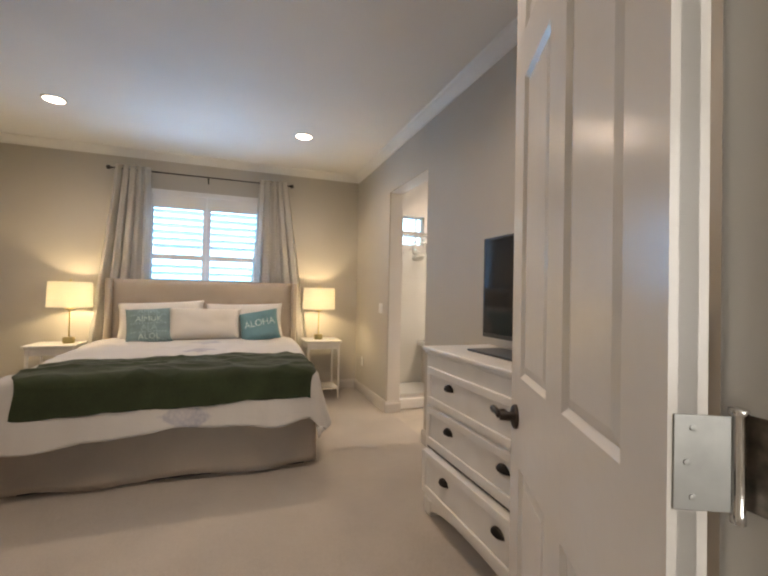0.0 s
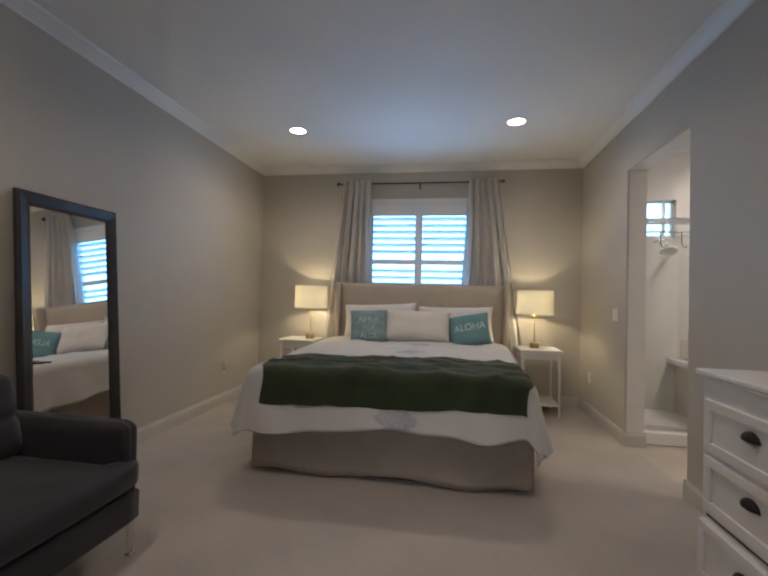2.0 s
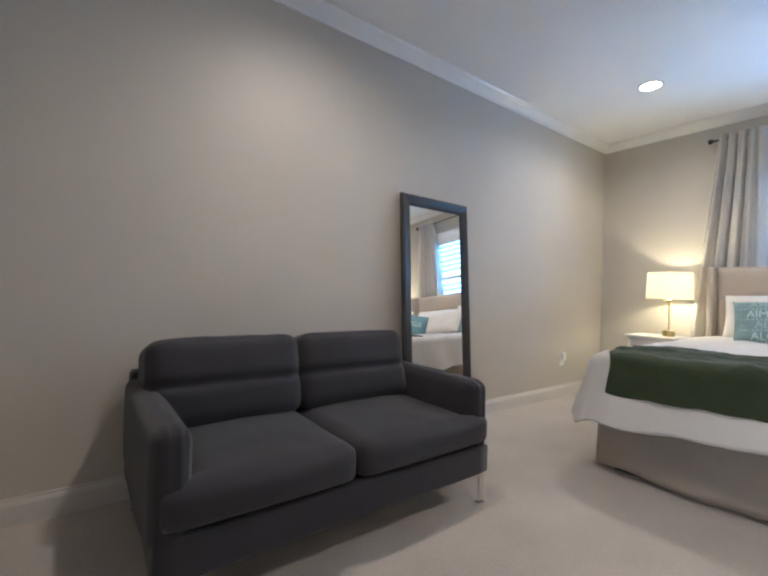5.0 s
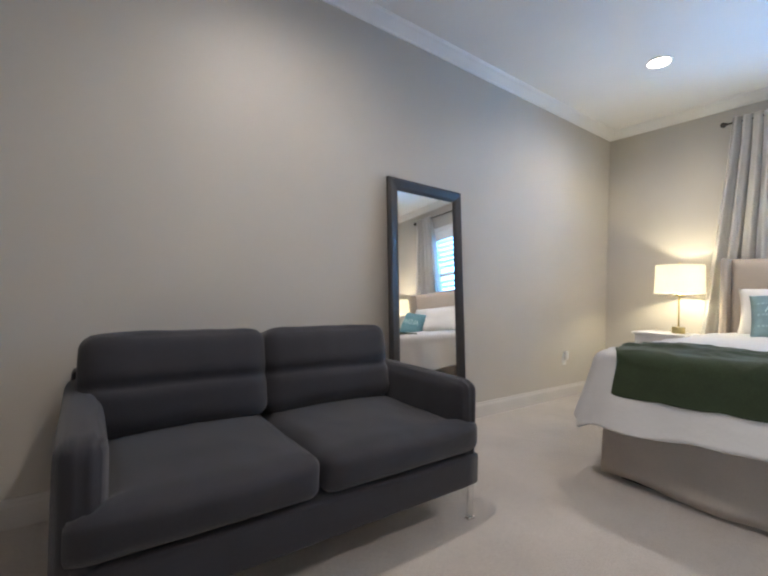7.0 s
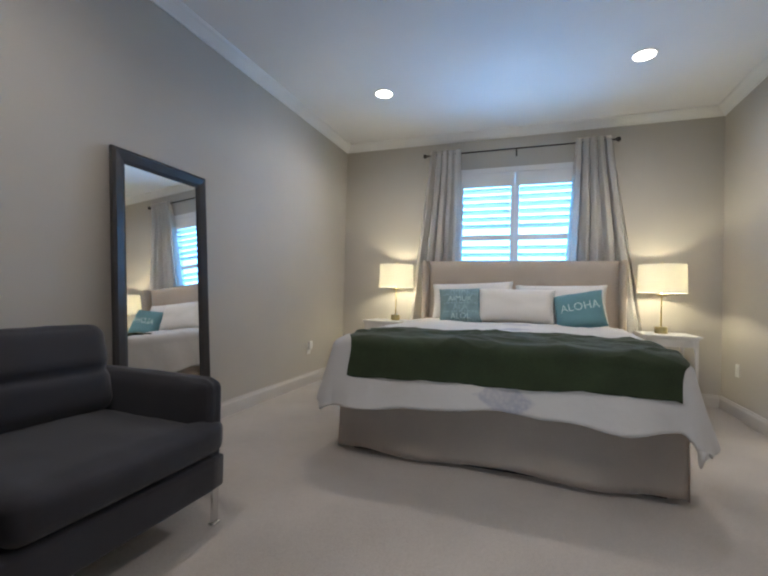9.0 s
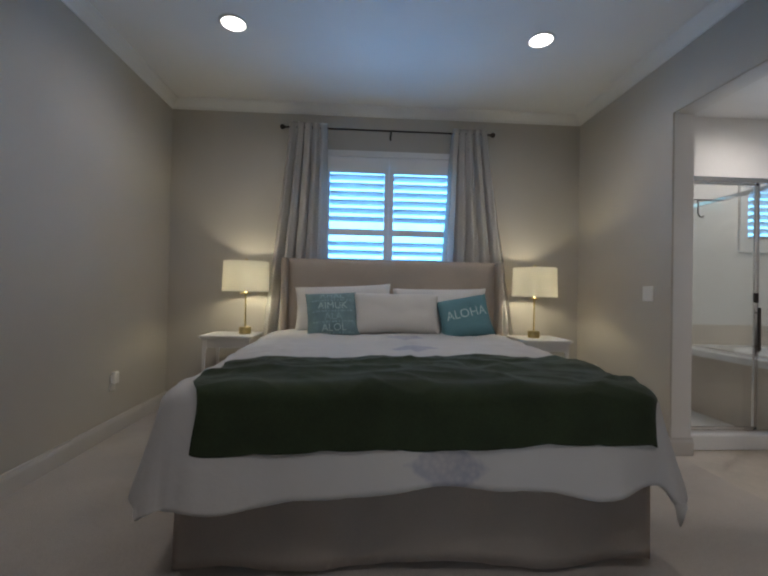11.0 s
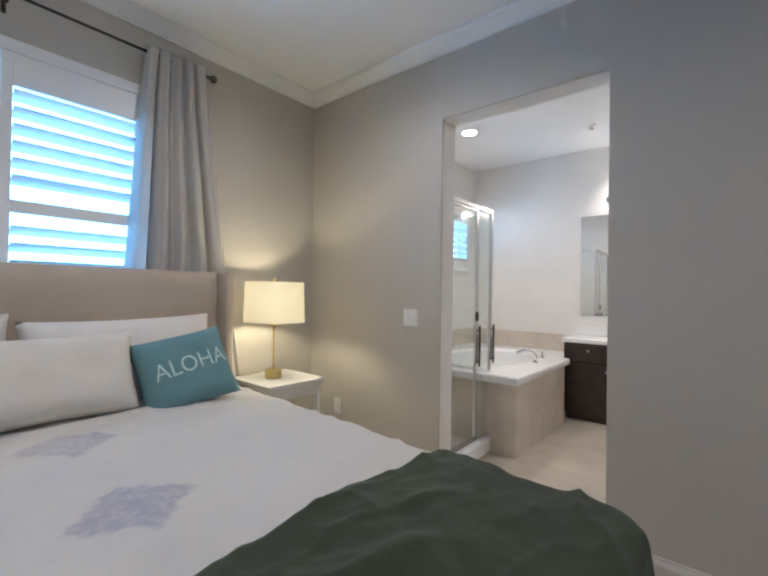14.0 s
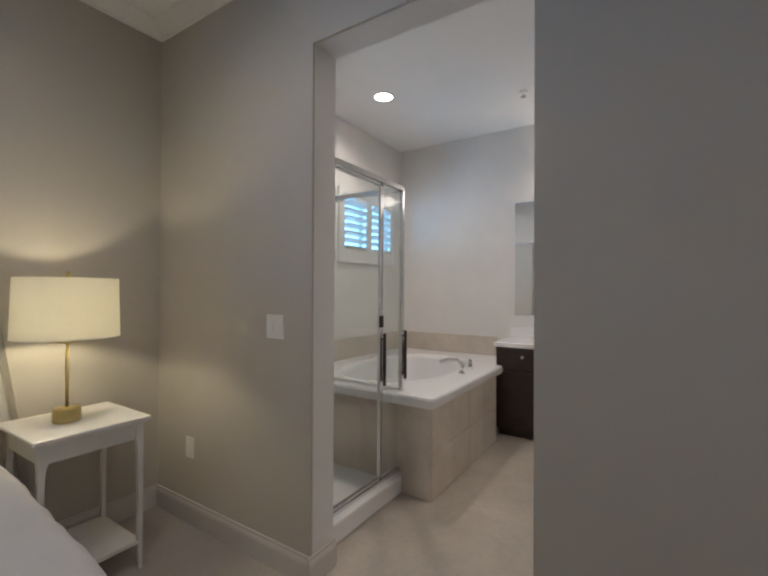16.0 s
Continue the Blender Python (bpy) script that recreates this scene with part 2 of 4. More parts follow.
def add_lathe(bm, rings, at, n=24, cap=True, axis=None):
    """A turned shape: rings of (radius, height) about an upright axis through at."""
    m = Matrix.Translation(at) @ (axis if axis is not None else Matrix.Identity(4))
    loops = []
    for r, h in rings:
        loops.append([bm.verts.new(m @ Vector((r * math.cos(2 * math.pi * i / n), r * math.sin(2 * math.pi * i / n), h))) for i in range(n)])
    for a, b in zip(loops, loops[1:]):
        for i in range(n):
            bm.faces.new((a[i], a[(i + 1) % n], b[(i + 1) % n], b[i]))
    if cap:
        bm.faces.new(loops[0][::-1])
        bm.faces.new(loops[-1])
    return bm


def lathe(rings, at, n=24, cap=True, axis=None):
    return add_lathe(bmesh.new(), rings, at, n, cap, axis)


def tube(points, radius, n=10):
    """A round bar along a line of points."""
    bm = bmesh.new()
    loops = []
    pts = [Vector(p) for p in points]
    for i, p in enumerate(pts):
        d = (pts[min(i + 1, len(pts) - 1)] - pts[max(i - 1, 0)]).normalized()
        q = d.to_track_quat("Z", "Y").to_matrix()
        loops.append([bm.verts.new(p + q @ Vector((radius * math.cos(2 * math.pi * k / n), radius * math.sin(2 * math.pi * k / n), 0))) for k in range(n)])
    for a, b in zip(loops, loops[1:]):
        for k in range(n):
            bm.faces.new((a[k], a[(k + 1) % n], b[(k + 1) % n], b[k]))
    bm.faces.new(loops[0][::-1])
    bm.faces.new(loops[-1])
    return bm


def grid(fn, nu, nv):
    """A sheet of (nu + 1) x (nv + 1) points fn(a, b), a and b from 0 to 1."""
    bm = bmesh.new()
    vs = [[bm.verts.new(fn(i / nu, j / nv)) for j in range(nv + 1)] for i in range(nu + 1)]
    for i in range(nu):
        for j in range(nv):
            bm.faces.new((vs[i][j], vs[i + 1][j], vs[i + 1][j + 1], vs[i][j + 1]))
    return bm


def extrude_profile(profile, start, end, across):
    """A moulding: a profile of (out, up) swept from start to end; across is the way out from the wall."""
    bm = bmesh.new()
    ends = []
    for p in (start, end):
        ends.append([bm.verts.new(Vector(p) + Vector(across) * o + Vector((0, 0, u))) for o, u in profile])
    n = len(profile)
    for i in range(n):
        bm.faces.new((ends[0][i], ends[0][(i + 1) % n], ends[1][(i + 1) % n], ends[1][i]))
    bm.faces.new(ends[0])
    bm.faces.new(ends[1][::-1])
    return bm


# ---- the rooms ----
FZ = -0.11                           # level of the floor
XW, XE, YN, YS, H = -2.0, 2.08, 6.8, 1.535, 2.84
BE, BS, BH = 5.0, 3.4, 2.91          # bathroom: east wall, south wall, height
YW = 1.15                             # the wall west of the doorway
TH = 0.155                            # thickness of the wall between the rooms
DY0, DY1, DZ = 4.56, 5.53, 2.34      # opening to the bathroom
WX0, WX1, WZ0, WZ1 = -0.56, 0.81, 1.12, 2.41   # bedroom window
HX0, HX1 = 0.13, 1.004               # doorway from the hall


def structure(name, bm, mat, label, category):
    return piece(name, bm, mat, label, category, kind="structure")


def wall(name, boxes, mat, label):
    bm = bmesh.new()
    for x0, y0, z0, x1, y1, z1 in boxes:
        add_box(bm, x0, y0, z0 if z0 > 0 else FZ, x1, y1, z1)
    return structure(name, bm, mat, label, "wall")


structure("floor", box(XW - 0.12, YS - 0.15, FZ - 0.1, XE + 0.06, YN + 0.15, FZ), CARPET, "cream cut-pile carpet across the bedroom", "floor")
structure("floor_south", box(XW - 0.12, YW - 0.15, FZ - 0.1, HX0 - 0.12, YS - 0.15, FZ), CARPET, "cream cut-pile carpet beside the doorway", "floor")
structure("hall_floor", box(HX0 - 0.12, -1.2, FZ - 0.1, 1.9, YS - 0.15, FZ), CARPET, "cream carpet of the hall by the door", "floor")
structure("bath_floor", box(XE + 0.06, BS, FZ - 0.1, BE + 0.1, YN + 0.15, FZ - 0.004), BATHFLOOR, "pale beige stone tile bathroom floor", "floor")
structure("ceiling", box(XW - 0.12, YS - 0.15, H, XE + 0.06, YN + 0.15, H + 0.12), CEIL, "white painted flat bedroom ceiling", "ceiling")
structure("bath_ceiling", box(XE + TH, BS - 0.1, BH, BE + 0.1, YN + 0.15, BH + 0.1), CEIL, "white painted bathroom ceiling", "ceiling")
structure("ceiling_south", box(XW - 0.12, YW - 0.15, H, HX0 - 0.12, YS - 0.15, H + 0.12), CEIL, "white painted flat bedroom ceiling", "ceiling")
structure("hall_ceiling", box(HX0 - 0.02, -1.3, 2.7, 1.9, YS - 0.15, 2.8), CEIL, "white painted hall ceiling", "ceiling")
wall("wall_west", [(XW - 0.12, YW - 0.15, 0, XW, YN + 0.15, H)], WALL, "greige painted plain bedroom wall")
wall("wall_north", [(XW, YN, 0, WX0, YN + 0.15, H), (WX1, YN, 0, XE + 0.06, YN + 0.15, H), (WX0, YN, 0, WX1, YN + 0.15, WZ0), (WX0, YN, WZ1, WX1, YN + 0.15, H)], WALL, "greige painted wall behind the bed, with a window")
wall("wall_south", [(XW, YW - 0.15, 0, HX0 - 0.12, YW, H), (HX0 - 0.12, YW - 0.15, 0, HX0 - 0.02, YS, H), (HX1 + 0.02, YS - 0.15, 0, XE + 0.12, YS, H), (HX0 - 0.02, YS - 0.15, 2.39, HX1 + 0.02, YS, H)], WALL, "greige painted wall with the doorway to the hall")


def wall_with_rounded_opening():
    bm = bmesh.new()
    add_box(bm, XE, YS, FZ, XE + TH, DY0, BH + 0.1)
    add_box(bm, XE, DY1, FZ, XE + TH, YN, BH + 0.1)
    add_box(bm, XE, DY0, DZ, XE + TH, DY1, BH + 0.1)
    bmesh.ops.remove_doubles(bm, verts=bm.verts, dist=1e-5)
    es = [e for e in bm.edges if all(abs(v.co.y - DY0) < 1e-4 or abs(v.co.y - DY1) < 1e-4 for v in e.verts) and abs(e.verts[0].co.z - e.verts[1].co.z) > 2 and max(v.co.z for v in e.verts) < 2.5]
    bmesh.ops.bevel(bm, geom=es, offset=0.012, segments=3, profile=0.5, affect="EDGES")
    return bm


structure("wall_east", wall_with_rounded_opening(), WALL, "greige painted wall with a cased-free opening to the bathroom", "wall")
wall("opening_lining", [(XE + 0.014, DY1 - 0.003, 0.0, XE + TH, DY1 + 0.001, DZ), (XE + 0.014, DY0 - 0.001, 0.0, XE + TH, DY0 + 0.003, DZ), (XE + 0.014, DY0 + 0.003, DZ - 0.003, XE + TH, DY1 - 0.003, DZ + 0.001)], BATHWALL, "white painted reveal of the bathroom opening")
SX0, SX1, SZ0, SZ1 = 2.5, 3.1, 1.92, 2.36     # window in the shower
TX0, TX1, TZ0, TZ1 = 3.80, 4.84, 1.5, 2.24    # window over the tub
wall("bath_wall_north", [(XE + TH, YN, 0, SX0, YN + 0.15, BH), (SX1, YN, 0, TX0, YN + 0.15, BH), (TX1, YN, 0, BE + 0.1, YN + 0.15, BH), (SX0, YN, 0, SX1, YN + 0.15, SZ0), (SX0, YN, SZ1, SX1, YN + 0.15, BH), (TX0, YN, 0, TX1, YN + 0.15, TZ0), (TX0, YN, TZ1, TX1, YN + 0.15, BH)], BATHWALL, "white painted bathroom wall with two windows")
wall("bath_wall_east", [(BE, BS - 0.1, 0, BE + 0.1, YN, BH)], BATHWALL, "white painted bathroom wall above the tub")
wall("bath_wall_south", [(XE + TH, BS - 0.1, 0, BE, BS, BH)], BATHWALL, "white painted bathroom wall")
wall("bath_wall_west", [(XE + TH + 0.003, BS, 0, XE + TH + 0.008, DY0 - 0.002, BH), (XE + TH + 0.003, DY1 + 0.002, 0, XE + TH + 0.008, YN, BH), (XE + TH + 0.003, DY0 - 0.002, DZ + 0.002, XE + TH + 0.008, DY1 + 0.002, BH)], BATHWALL, "white painted bathroom side of the opening")
wall("hall_wall_west", [(HX0 - 0.12, -1.3, 0, HX0 - 0.02, YW - 0.15, 2.7)], WALL, "greige painted hall wall")
wall("hall_wall_east", [(1.9, -1.3, 0, 2.0, YS - 0.15, 2.7)], WALL, "greige painted hall wall")
# unseen end of the hall; its opening is added to let fill light in
wall("hall_wall_south", [(HX0 - 0.02, -1.3, 0, 0.25, -1.2, 2.7), (1.3, -1.3, 0, 1.9, -1.2, 2.7), (0.25, -1.3, 0, 1.3, -1.2, 0.7), (0.25, -1.3, 2.3, 1.3, -1.2, 2.7)], WALL, "greige painted unseen hall wall with an added opening for light")

# crown moulding and baseboards
CROWN = [(0, -0.085), (0.012, -0.085), (0.018, -0.07), (0.03, -0.058), (0.06, -0.03), (0.078, -0.018), (0.085, -0.006), (0.085, 0.0), (0, 0.0)]
for nm, a, b, o in (("crown_west", (XW, YW, H), (XW, YN, H), (1, 0, 0)), ("crown_east", (XE, YS, H), (XE, YN, H), (-1, 0, 0)), ("crown_north", (XW, YN, H), (XE, YN, H), (0, -1, 0)), ("crown_south_west", (XW, YW, H), (HX0 - 0.12, YW, H), (0, 1, 0)), ("crown_south", (HX0 - 0.12, YS, H), (XE, YS, H), (0, 1, 0))):
    structure(nm, extrude_profile(CROWN, a, b, o), TRIM, "white painted crown moulding under the ceiling", "moulding")
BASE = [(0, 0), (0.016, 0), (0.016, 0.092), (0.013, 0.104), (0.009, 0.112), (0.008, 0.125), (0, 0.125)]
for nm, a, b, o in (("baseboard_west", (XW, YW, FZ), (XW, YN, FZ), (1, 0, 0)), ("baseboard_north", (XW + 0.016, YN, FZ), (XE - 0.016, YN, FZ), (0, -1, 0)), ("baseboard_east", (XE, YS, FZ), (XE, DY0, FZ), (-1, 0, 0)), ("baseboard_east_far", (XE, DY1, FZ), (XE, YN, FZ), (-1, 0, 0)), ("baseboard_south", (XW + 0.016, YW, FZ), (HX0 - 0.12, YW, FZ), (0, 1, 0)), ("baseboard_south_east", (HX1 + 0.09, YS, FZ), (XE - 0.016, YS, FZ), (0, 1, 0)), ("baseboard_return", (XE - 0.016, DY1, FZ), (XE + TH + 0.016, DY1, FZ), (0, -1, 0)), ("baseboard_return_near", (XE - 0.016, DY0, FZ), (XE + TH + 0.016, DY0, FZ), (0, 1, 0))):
    structure(nm, extrude_profile(BASE, a, b, o), BASEPAINT, "off-white painted baseboard along the wall, its tone darkened for shade", "baseboard")


# door frame to the hall
def door_frame():
    bm = bmesh.new()
    for x0, x1 in ((HX0 - 0.02, HX0), (HX1, HX1 + 0.02)):
        add_box(bm, x0, YS - 0.152, FZ, x1, YS + 0.002, 2.39)
    add_box(bm, HX0, YS - 0.152, 2.37, HX1, YS + 0.002, 2.39)
    for x0, x1 in ((HX0 - 0.075, HX0 - 0.006), (HX1 + 0.012, HX1 + 0.08)):
        for y0, y1 in ((YS, YS + 0.018), (YS - 0.168, YS - 0.15)):
            add_box(bm, x0, y0, FZ, x1, y1, 2.376, bevel=0.004)
    for y0, y1 in ((YS, YS + 0.018), (YS - 0.168, YS - 0.15)):
        add_box(bm, HX0 - 0.075, y0, 2.376, HX1 + 0.075, y1, 2.445, bevel=0.004)
    add_box(bm, HX0, YS - 0.11, FZ, HX0 + 0.012, YS - 0.045, 2.37)
    add_box(bm, HX1 - 0.012, YS - 0.11, FZ, HX1, YS - 0.045, 2.37)
    return bm


structure("door_frame", door_frame(), TRIM, "white painted door jamb and casing", "door frame")


# ---- windows with shutters ----
def backdrop(name, x0, x1, z0, z1, y, mat, label):
    bm = bmesh.new()
    bm.faces.new([bm.verts.new(p) for p in ((x0, y, z0), (x1, y, z0), (x1, y, z1), (x0, y, z1))])
    return structure(name, bm, mat, label, "backdrop")


def shutter_window(name, x0, x1, z0, z1, head, rail_z, label, pitch=0.083, tilt=-30, panels=2):
    """A window with a frame, glass and plantation shutter panels; outer louvre edges are tilted up by tilt degrees."""
    y = YN
    w = thing(name, ((x0 + x1) / 2, y, z0), label, "window", kind="structure")
    bm = bmesh.new()
    for b in ((x0, y - 0.025, z0, x0 + 0.05, y + 0.06, z1), (x1 - 0.05, y - 0.025, z0, x1, y + 0.06, z1), (x0 + 0.05, y - 0.025, z1 - 0.06, x1 - 0.05, y + 0.06, z1), (x0 + 0.05, y - 0.025, z0, x1 - 0.05, y + 0.06, z0 + 0.05)):
        add_box(bm, *b, bevel=0.003)
    part("window_frame", bm, TRIM, w)
    gl = part("pane", box(x0, y + 0.105, z0, x1, y + 0.111, z1), GLASS, w)
    gl.visible_shadow = False
    bm = bmesh.new()
    mid = (x0 + x1) / 2
    add_box(bm, mid - 0.02, y + 0.09, z0, mid + 0.02, y + 0.125, z1)
    add_box(bm, x0, y + 0.09, z0, x0 + 0.04, y + 0.125, z1)
    add_box(bm, x1 - 0.04, y + 0.09, z0, x1, y + 0.125, z1)
    part("sash", bm, TRIM, w)
    inner = (x1 - x0 - 0.104) / panels
    slat = None
    for k in range(panels):
        a = x0 + 0.052 + k * inner
        b = a + inner - 0.003
        s = 0.045
        bm = bmesh.new()
        add_box(bm, a, y - 0.018, z0 + 0.052, a + s, y + 0.012, z1 - 0.062, bevel=0.002)
        add_box(bm, b - s, y - 0.018, z0 + 0.052, b, y + 0.012, z1 - 0.062, bevel=0.002)
        add_box(bm, a + s, y - 0.017, z1 - 0.062 - head, b - s, y + 0.011, z1 - 0.062, bevel=0.002)
        add_box(bm, a + s, y - 0.017, z0 + 0.052, b - s, y + 0.011, z0 + 0.052 + 0.09, bevel=0.002)
        if rail_z:
            add_box(bm, a + s, y - 0.017, rail_z - 0.032, b - s, y + 0.011, rail_z + 0.032, bevel=0.002)
        panel = part("shutter_panel", bm, TRIM, w)
        z = z1 - 0.062 - head - pitch * 0.5
        while z > z0 + 0.15:
            if not rail_z or abs(z - rail_z) > 0.032 + pitch * 0.25:
                if slat is None:
                    bm = bmesh.new()
                    n = 10
                    ring = [(0.042 * math.cos(2 * math.pi * i / n), 0.0055 * math.sin(2 * math.pi * i / n)) for i in range(n)]
                    ca, sa = math.cos(radians(tilt)), math.sin(radians(tilt))
                    e0 = [bm.verts.new((-(b - a) / 2 + s + 0.002, u * ca - v * sa, u * sa + v * ca)) for u, v in ring]
                    e1 = [bm.verts.new(((b - a) / 2 - s - 0.002, u * ca - v * sa, u * sa + v * ca)) for u, v in ring]
                    for i in range(n):
                        bm.faces.new((e0[i], e0[(i + 1) % n], e1[(i + 1) % n], e1[i]))
                    bm.faces.new(e0)
                    bm.faces.new(e1[::-1])
                    slat = mesh_of("louvre", bm, TRIM)
                ob = new("louvre", slat)
                ob.parent = panel
                ob.location = ((a + b) / 2, y - 0.002, z)
            z -= pitch
    return w


shutter_window("window_1", WX0, WX1, WZ0, WZ1, 0.16, 1.60, "white plantation shutters on a bright two-panel window")
shutter_window("window_2", TX0, TX1, TZ0, TZ1, 0.04, 0, "small white shuttered window above the bathtub", pitch=0.075)
backdrop("backdrop", WX0 - 1.0, WX1 + 1.0, WZ0 - 1.0, WZ1 + 0.9, YN + 0.75, DAY, "bright bluish daylight outside the window")
backdrop("bath_backdrop", 3.0, TX1 + 1.0, TZ0 - 0.8, TZ1 + 0.8, YN + 0.75, BATHDAY, "bright bluish daylight outside the bathroom")


def shower_window():
    w = thing("window_3", ((SX0 + SX1) / 2, YN, SZ0), "small high window in the shower, trees outside", "window", kind="structure")
    bm = bmesh.new()
    mid = (SX0 + SX1) / 2 + 0.18
    for b in ((SX0, YN + 0.04, SZ0, SX0 + 0.03, YN + 0.09, SZ1), (SX1 - 0.03, YN + 0.04, SZ0, SX1, YN + 0.09, SZ1), (SX0, YN + 0.04, SZ1 - 0.03, SX1, YN + 0.09, SZ1), (SX0, YN + 0.04, SZ0, SX1, YN + 0.09, SZ0 + 0.03), (SX0, YN + 0.045, 2.12, SX1, YN + 0.085, 2.15), (mid, YN + 0.047, SZ0, mid + 0.03, YN + 0.083, SZ1)):
        add_box(bm, *b)
    part("window_frame", bm, TRIM, w)
    part("pane", box(SX0, YN + 0.062, SZ0, SX1, YN + 0.067, SZ1), GLASS, w).visible_shadow = False


shower_window()
backdrop("shower_backdrop", 2.1, 2.99, SZ0 - 0.6, SZ1 + 0.8, YN + 0.55, DAYGREEN, "bright sky and leaves outside the shower window")


# added out of view: a glowing sheet that brightens the door and jamb
backdrop("hall_fill_panel", -0.8, 1.8, 0.2, 2.6, -1.6, HALLFILL, "unseen glowing panel added outside the hall to light the door")


# ---- recessed lights ----
def recessed_light(x, y, z, power=36):
    c = thing("recessed_light", (x, y, z), "round white recessed ceiling light, switched on", "ceiling light", "recessed ceiling lights")
    part("trim_ring", lathe([(0.098, 0.0), (0.098, -0.004), (0.088, -0.008), (0.078, -0.006), (0.078, 0.0)], (x, y, z), 32, cap=False), TRIM, c, smooth=True)
    part("lens", lathe([(0.078, -0.0035), (0.04, -0.0045), (0.001, -0.005)], (x, y, z), 32), CANGLOW, c)
    lamp = bpy.data.lights.new("recessed_lamp", "SPOT")
    lamp.energy, lamp.color, lamp.spot_size, lamp.spot_blend, lamp.shadow_soft_size = power, (1.0, 0.94, 0.88), radians(165), 1.0, 0.06
    o = new("recessed_lamp", lamp)
    o.matrix_basis = pose(x, y, z - 0.03)
    return c


for cx, cy in ((-1.046, 5.57), (1.117, 5.57), (-1.046, 2.75), (1.117, 2.75)):
    recessed_light(cx, cy, H)
recessed_light(3.69, 6.20, BH, 60)
# unseen extra light, added to brighten the bathroom
recessed_light(3.5, 4.4, BH, 50)


# ---- bed ----
BX0, BX1, BY0, BY1, BT = -0.84, 1.085, 4.36, 6.58, 0.645


def fbm(x, y, s, seed=0.0):
    return noise.fractal(Vector((x * s + seed, y * s - seed, seed * 1.7)), 1.0, 2.0, 4)


def drape(u, v, off, puff, ripple, radius=0.085, flare=0.16, edge=(BX0, BX1, BY0)):
    """Where a point of cloth laid over the bed comes to lie: flat on top, rounded over the edge, hanging with ripples."""
    x0, x1, y0 = edge
    k = max(0.0, min(1.0, (v - 4.75) / 1.3))
    x1 += -0.08 + 0.09 * k
    x0 += 0.035 - 0.06 * k
    du = u - x1 if u > x1 else (u - x0 if u < x0 else 0.0)
    dv = v - y0 if v < y0 else 0.0
    cu, cv = min(max(u, x0), x1), max(v, y0)
    r = math.hypot(du, dv)
    r = r if r < 0.47 else 0.47 + (r - 0.47) * 0.2
    inset = min(cu - x0, x1 - cu, cv - y0)
    soft = 1 - math.exp(-max(inset, 0) / 0.12)
    z = BT + off + puff * (fbm(u, v, 2.2) * 0.6 + 0.4 * fbm(u, v, 6, 3)) * soft - 0.02 * (1 - soft)
    if r < 1e-6:
        return Vector((cu, cv, z))
    q = math.hypot(du, dv)
    nx, ny = du / q, dv / q
    R = radius
    arc = min(r, R * math.pi / 2)
    out, drop = R * math.sin(arc / R), R * (1 - math.cos(arc / R))
    rest = r - arc
    along = u if abs(dv) > abs(du) else v
    hang = min(rest / 0.3, 1.0)
    wave = ripple * hang * (1 - 1.3 * min(abs(du), abs(dv)) / q if q > 0 else 1) * (math.sin(along * 9 + 1.3) + 0.6 * math.sin(along * 17 + 0.4) + 0.5 * fbm(along, 1.0, 4, 5))
    out += rest * flare + wave
    drop += rest * math.sqrt(1 - flare * flare) * 0.98
    out += off * 0.9
    return Vector((cu + nx * out, cv + ny * out, z - drop))


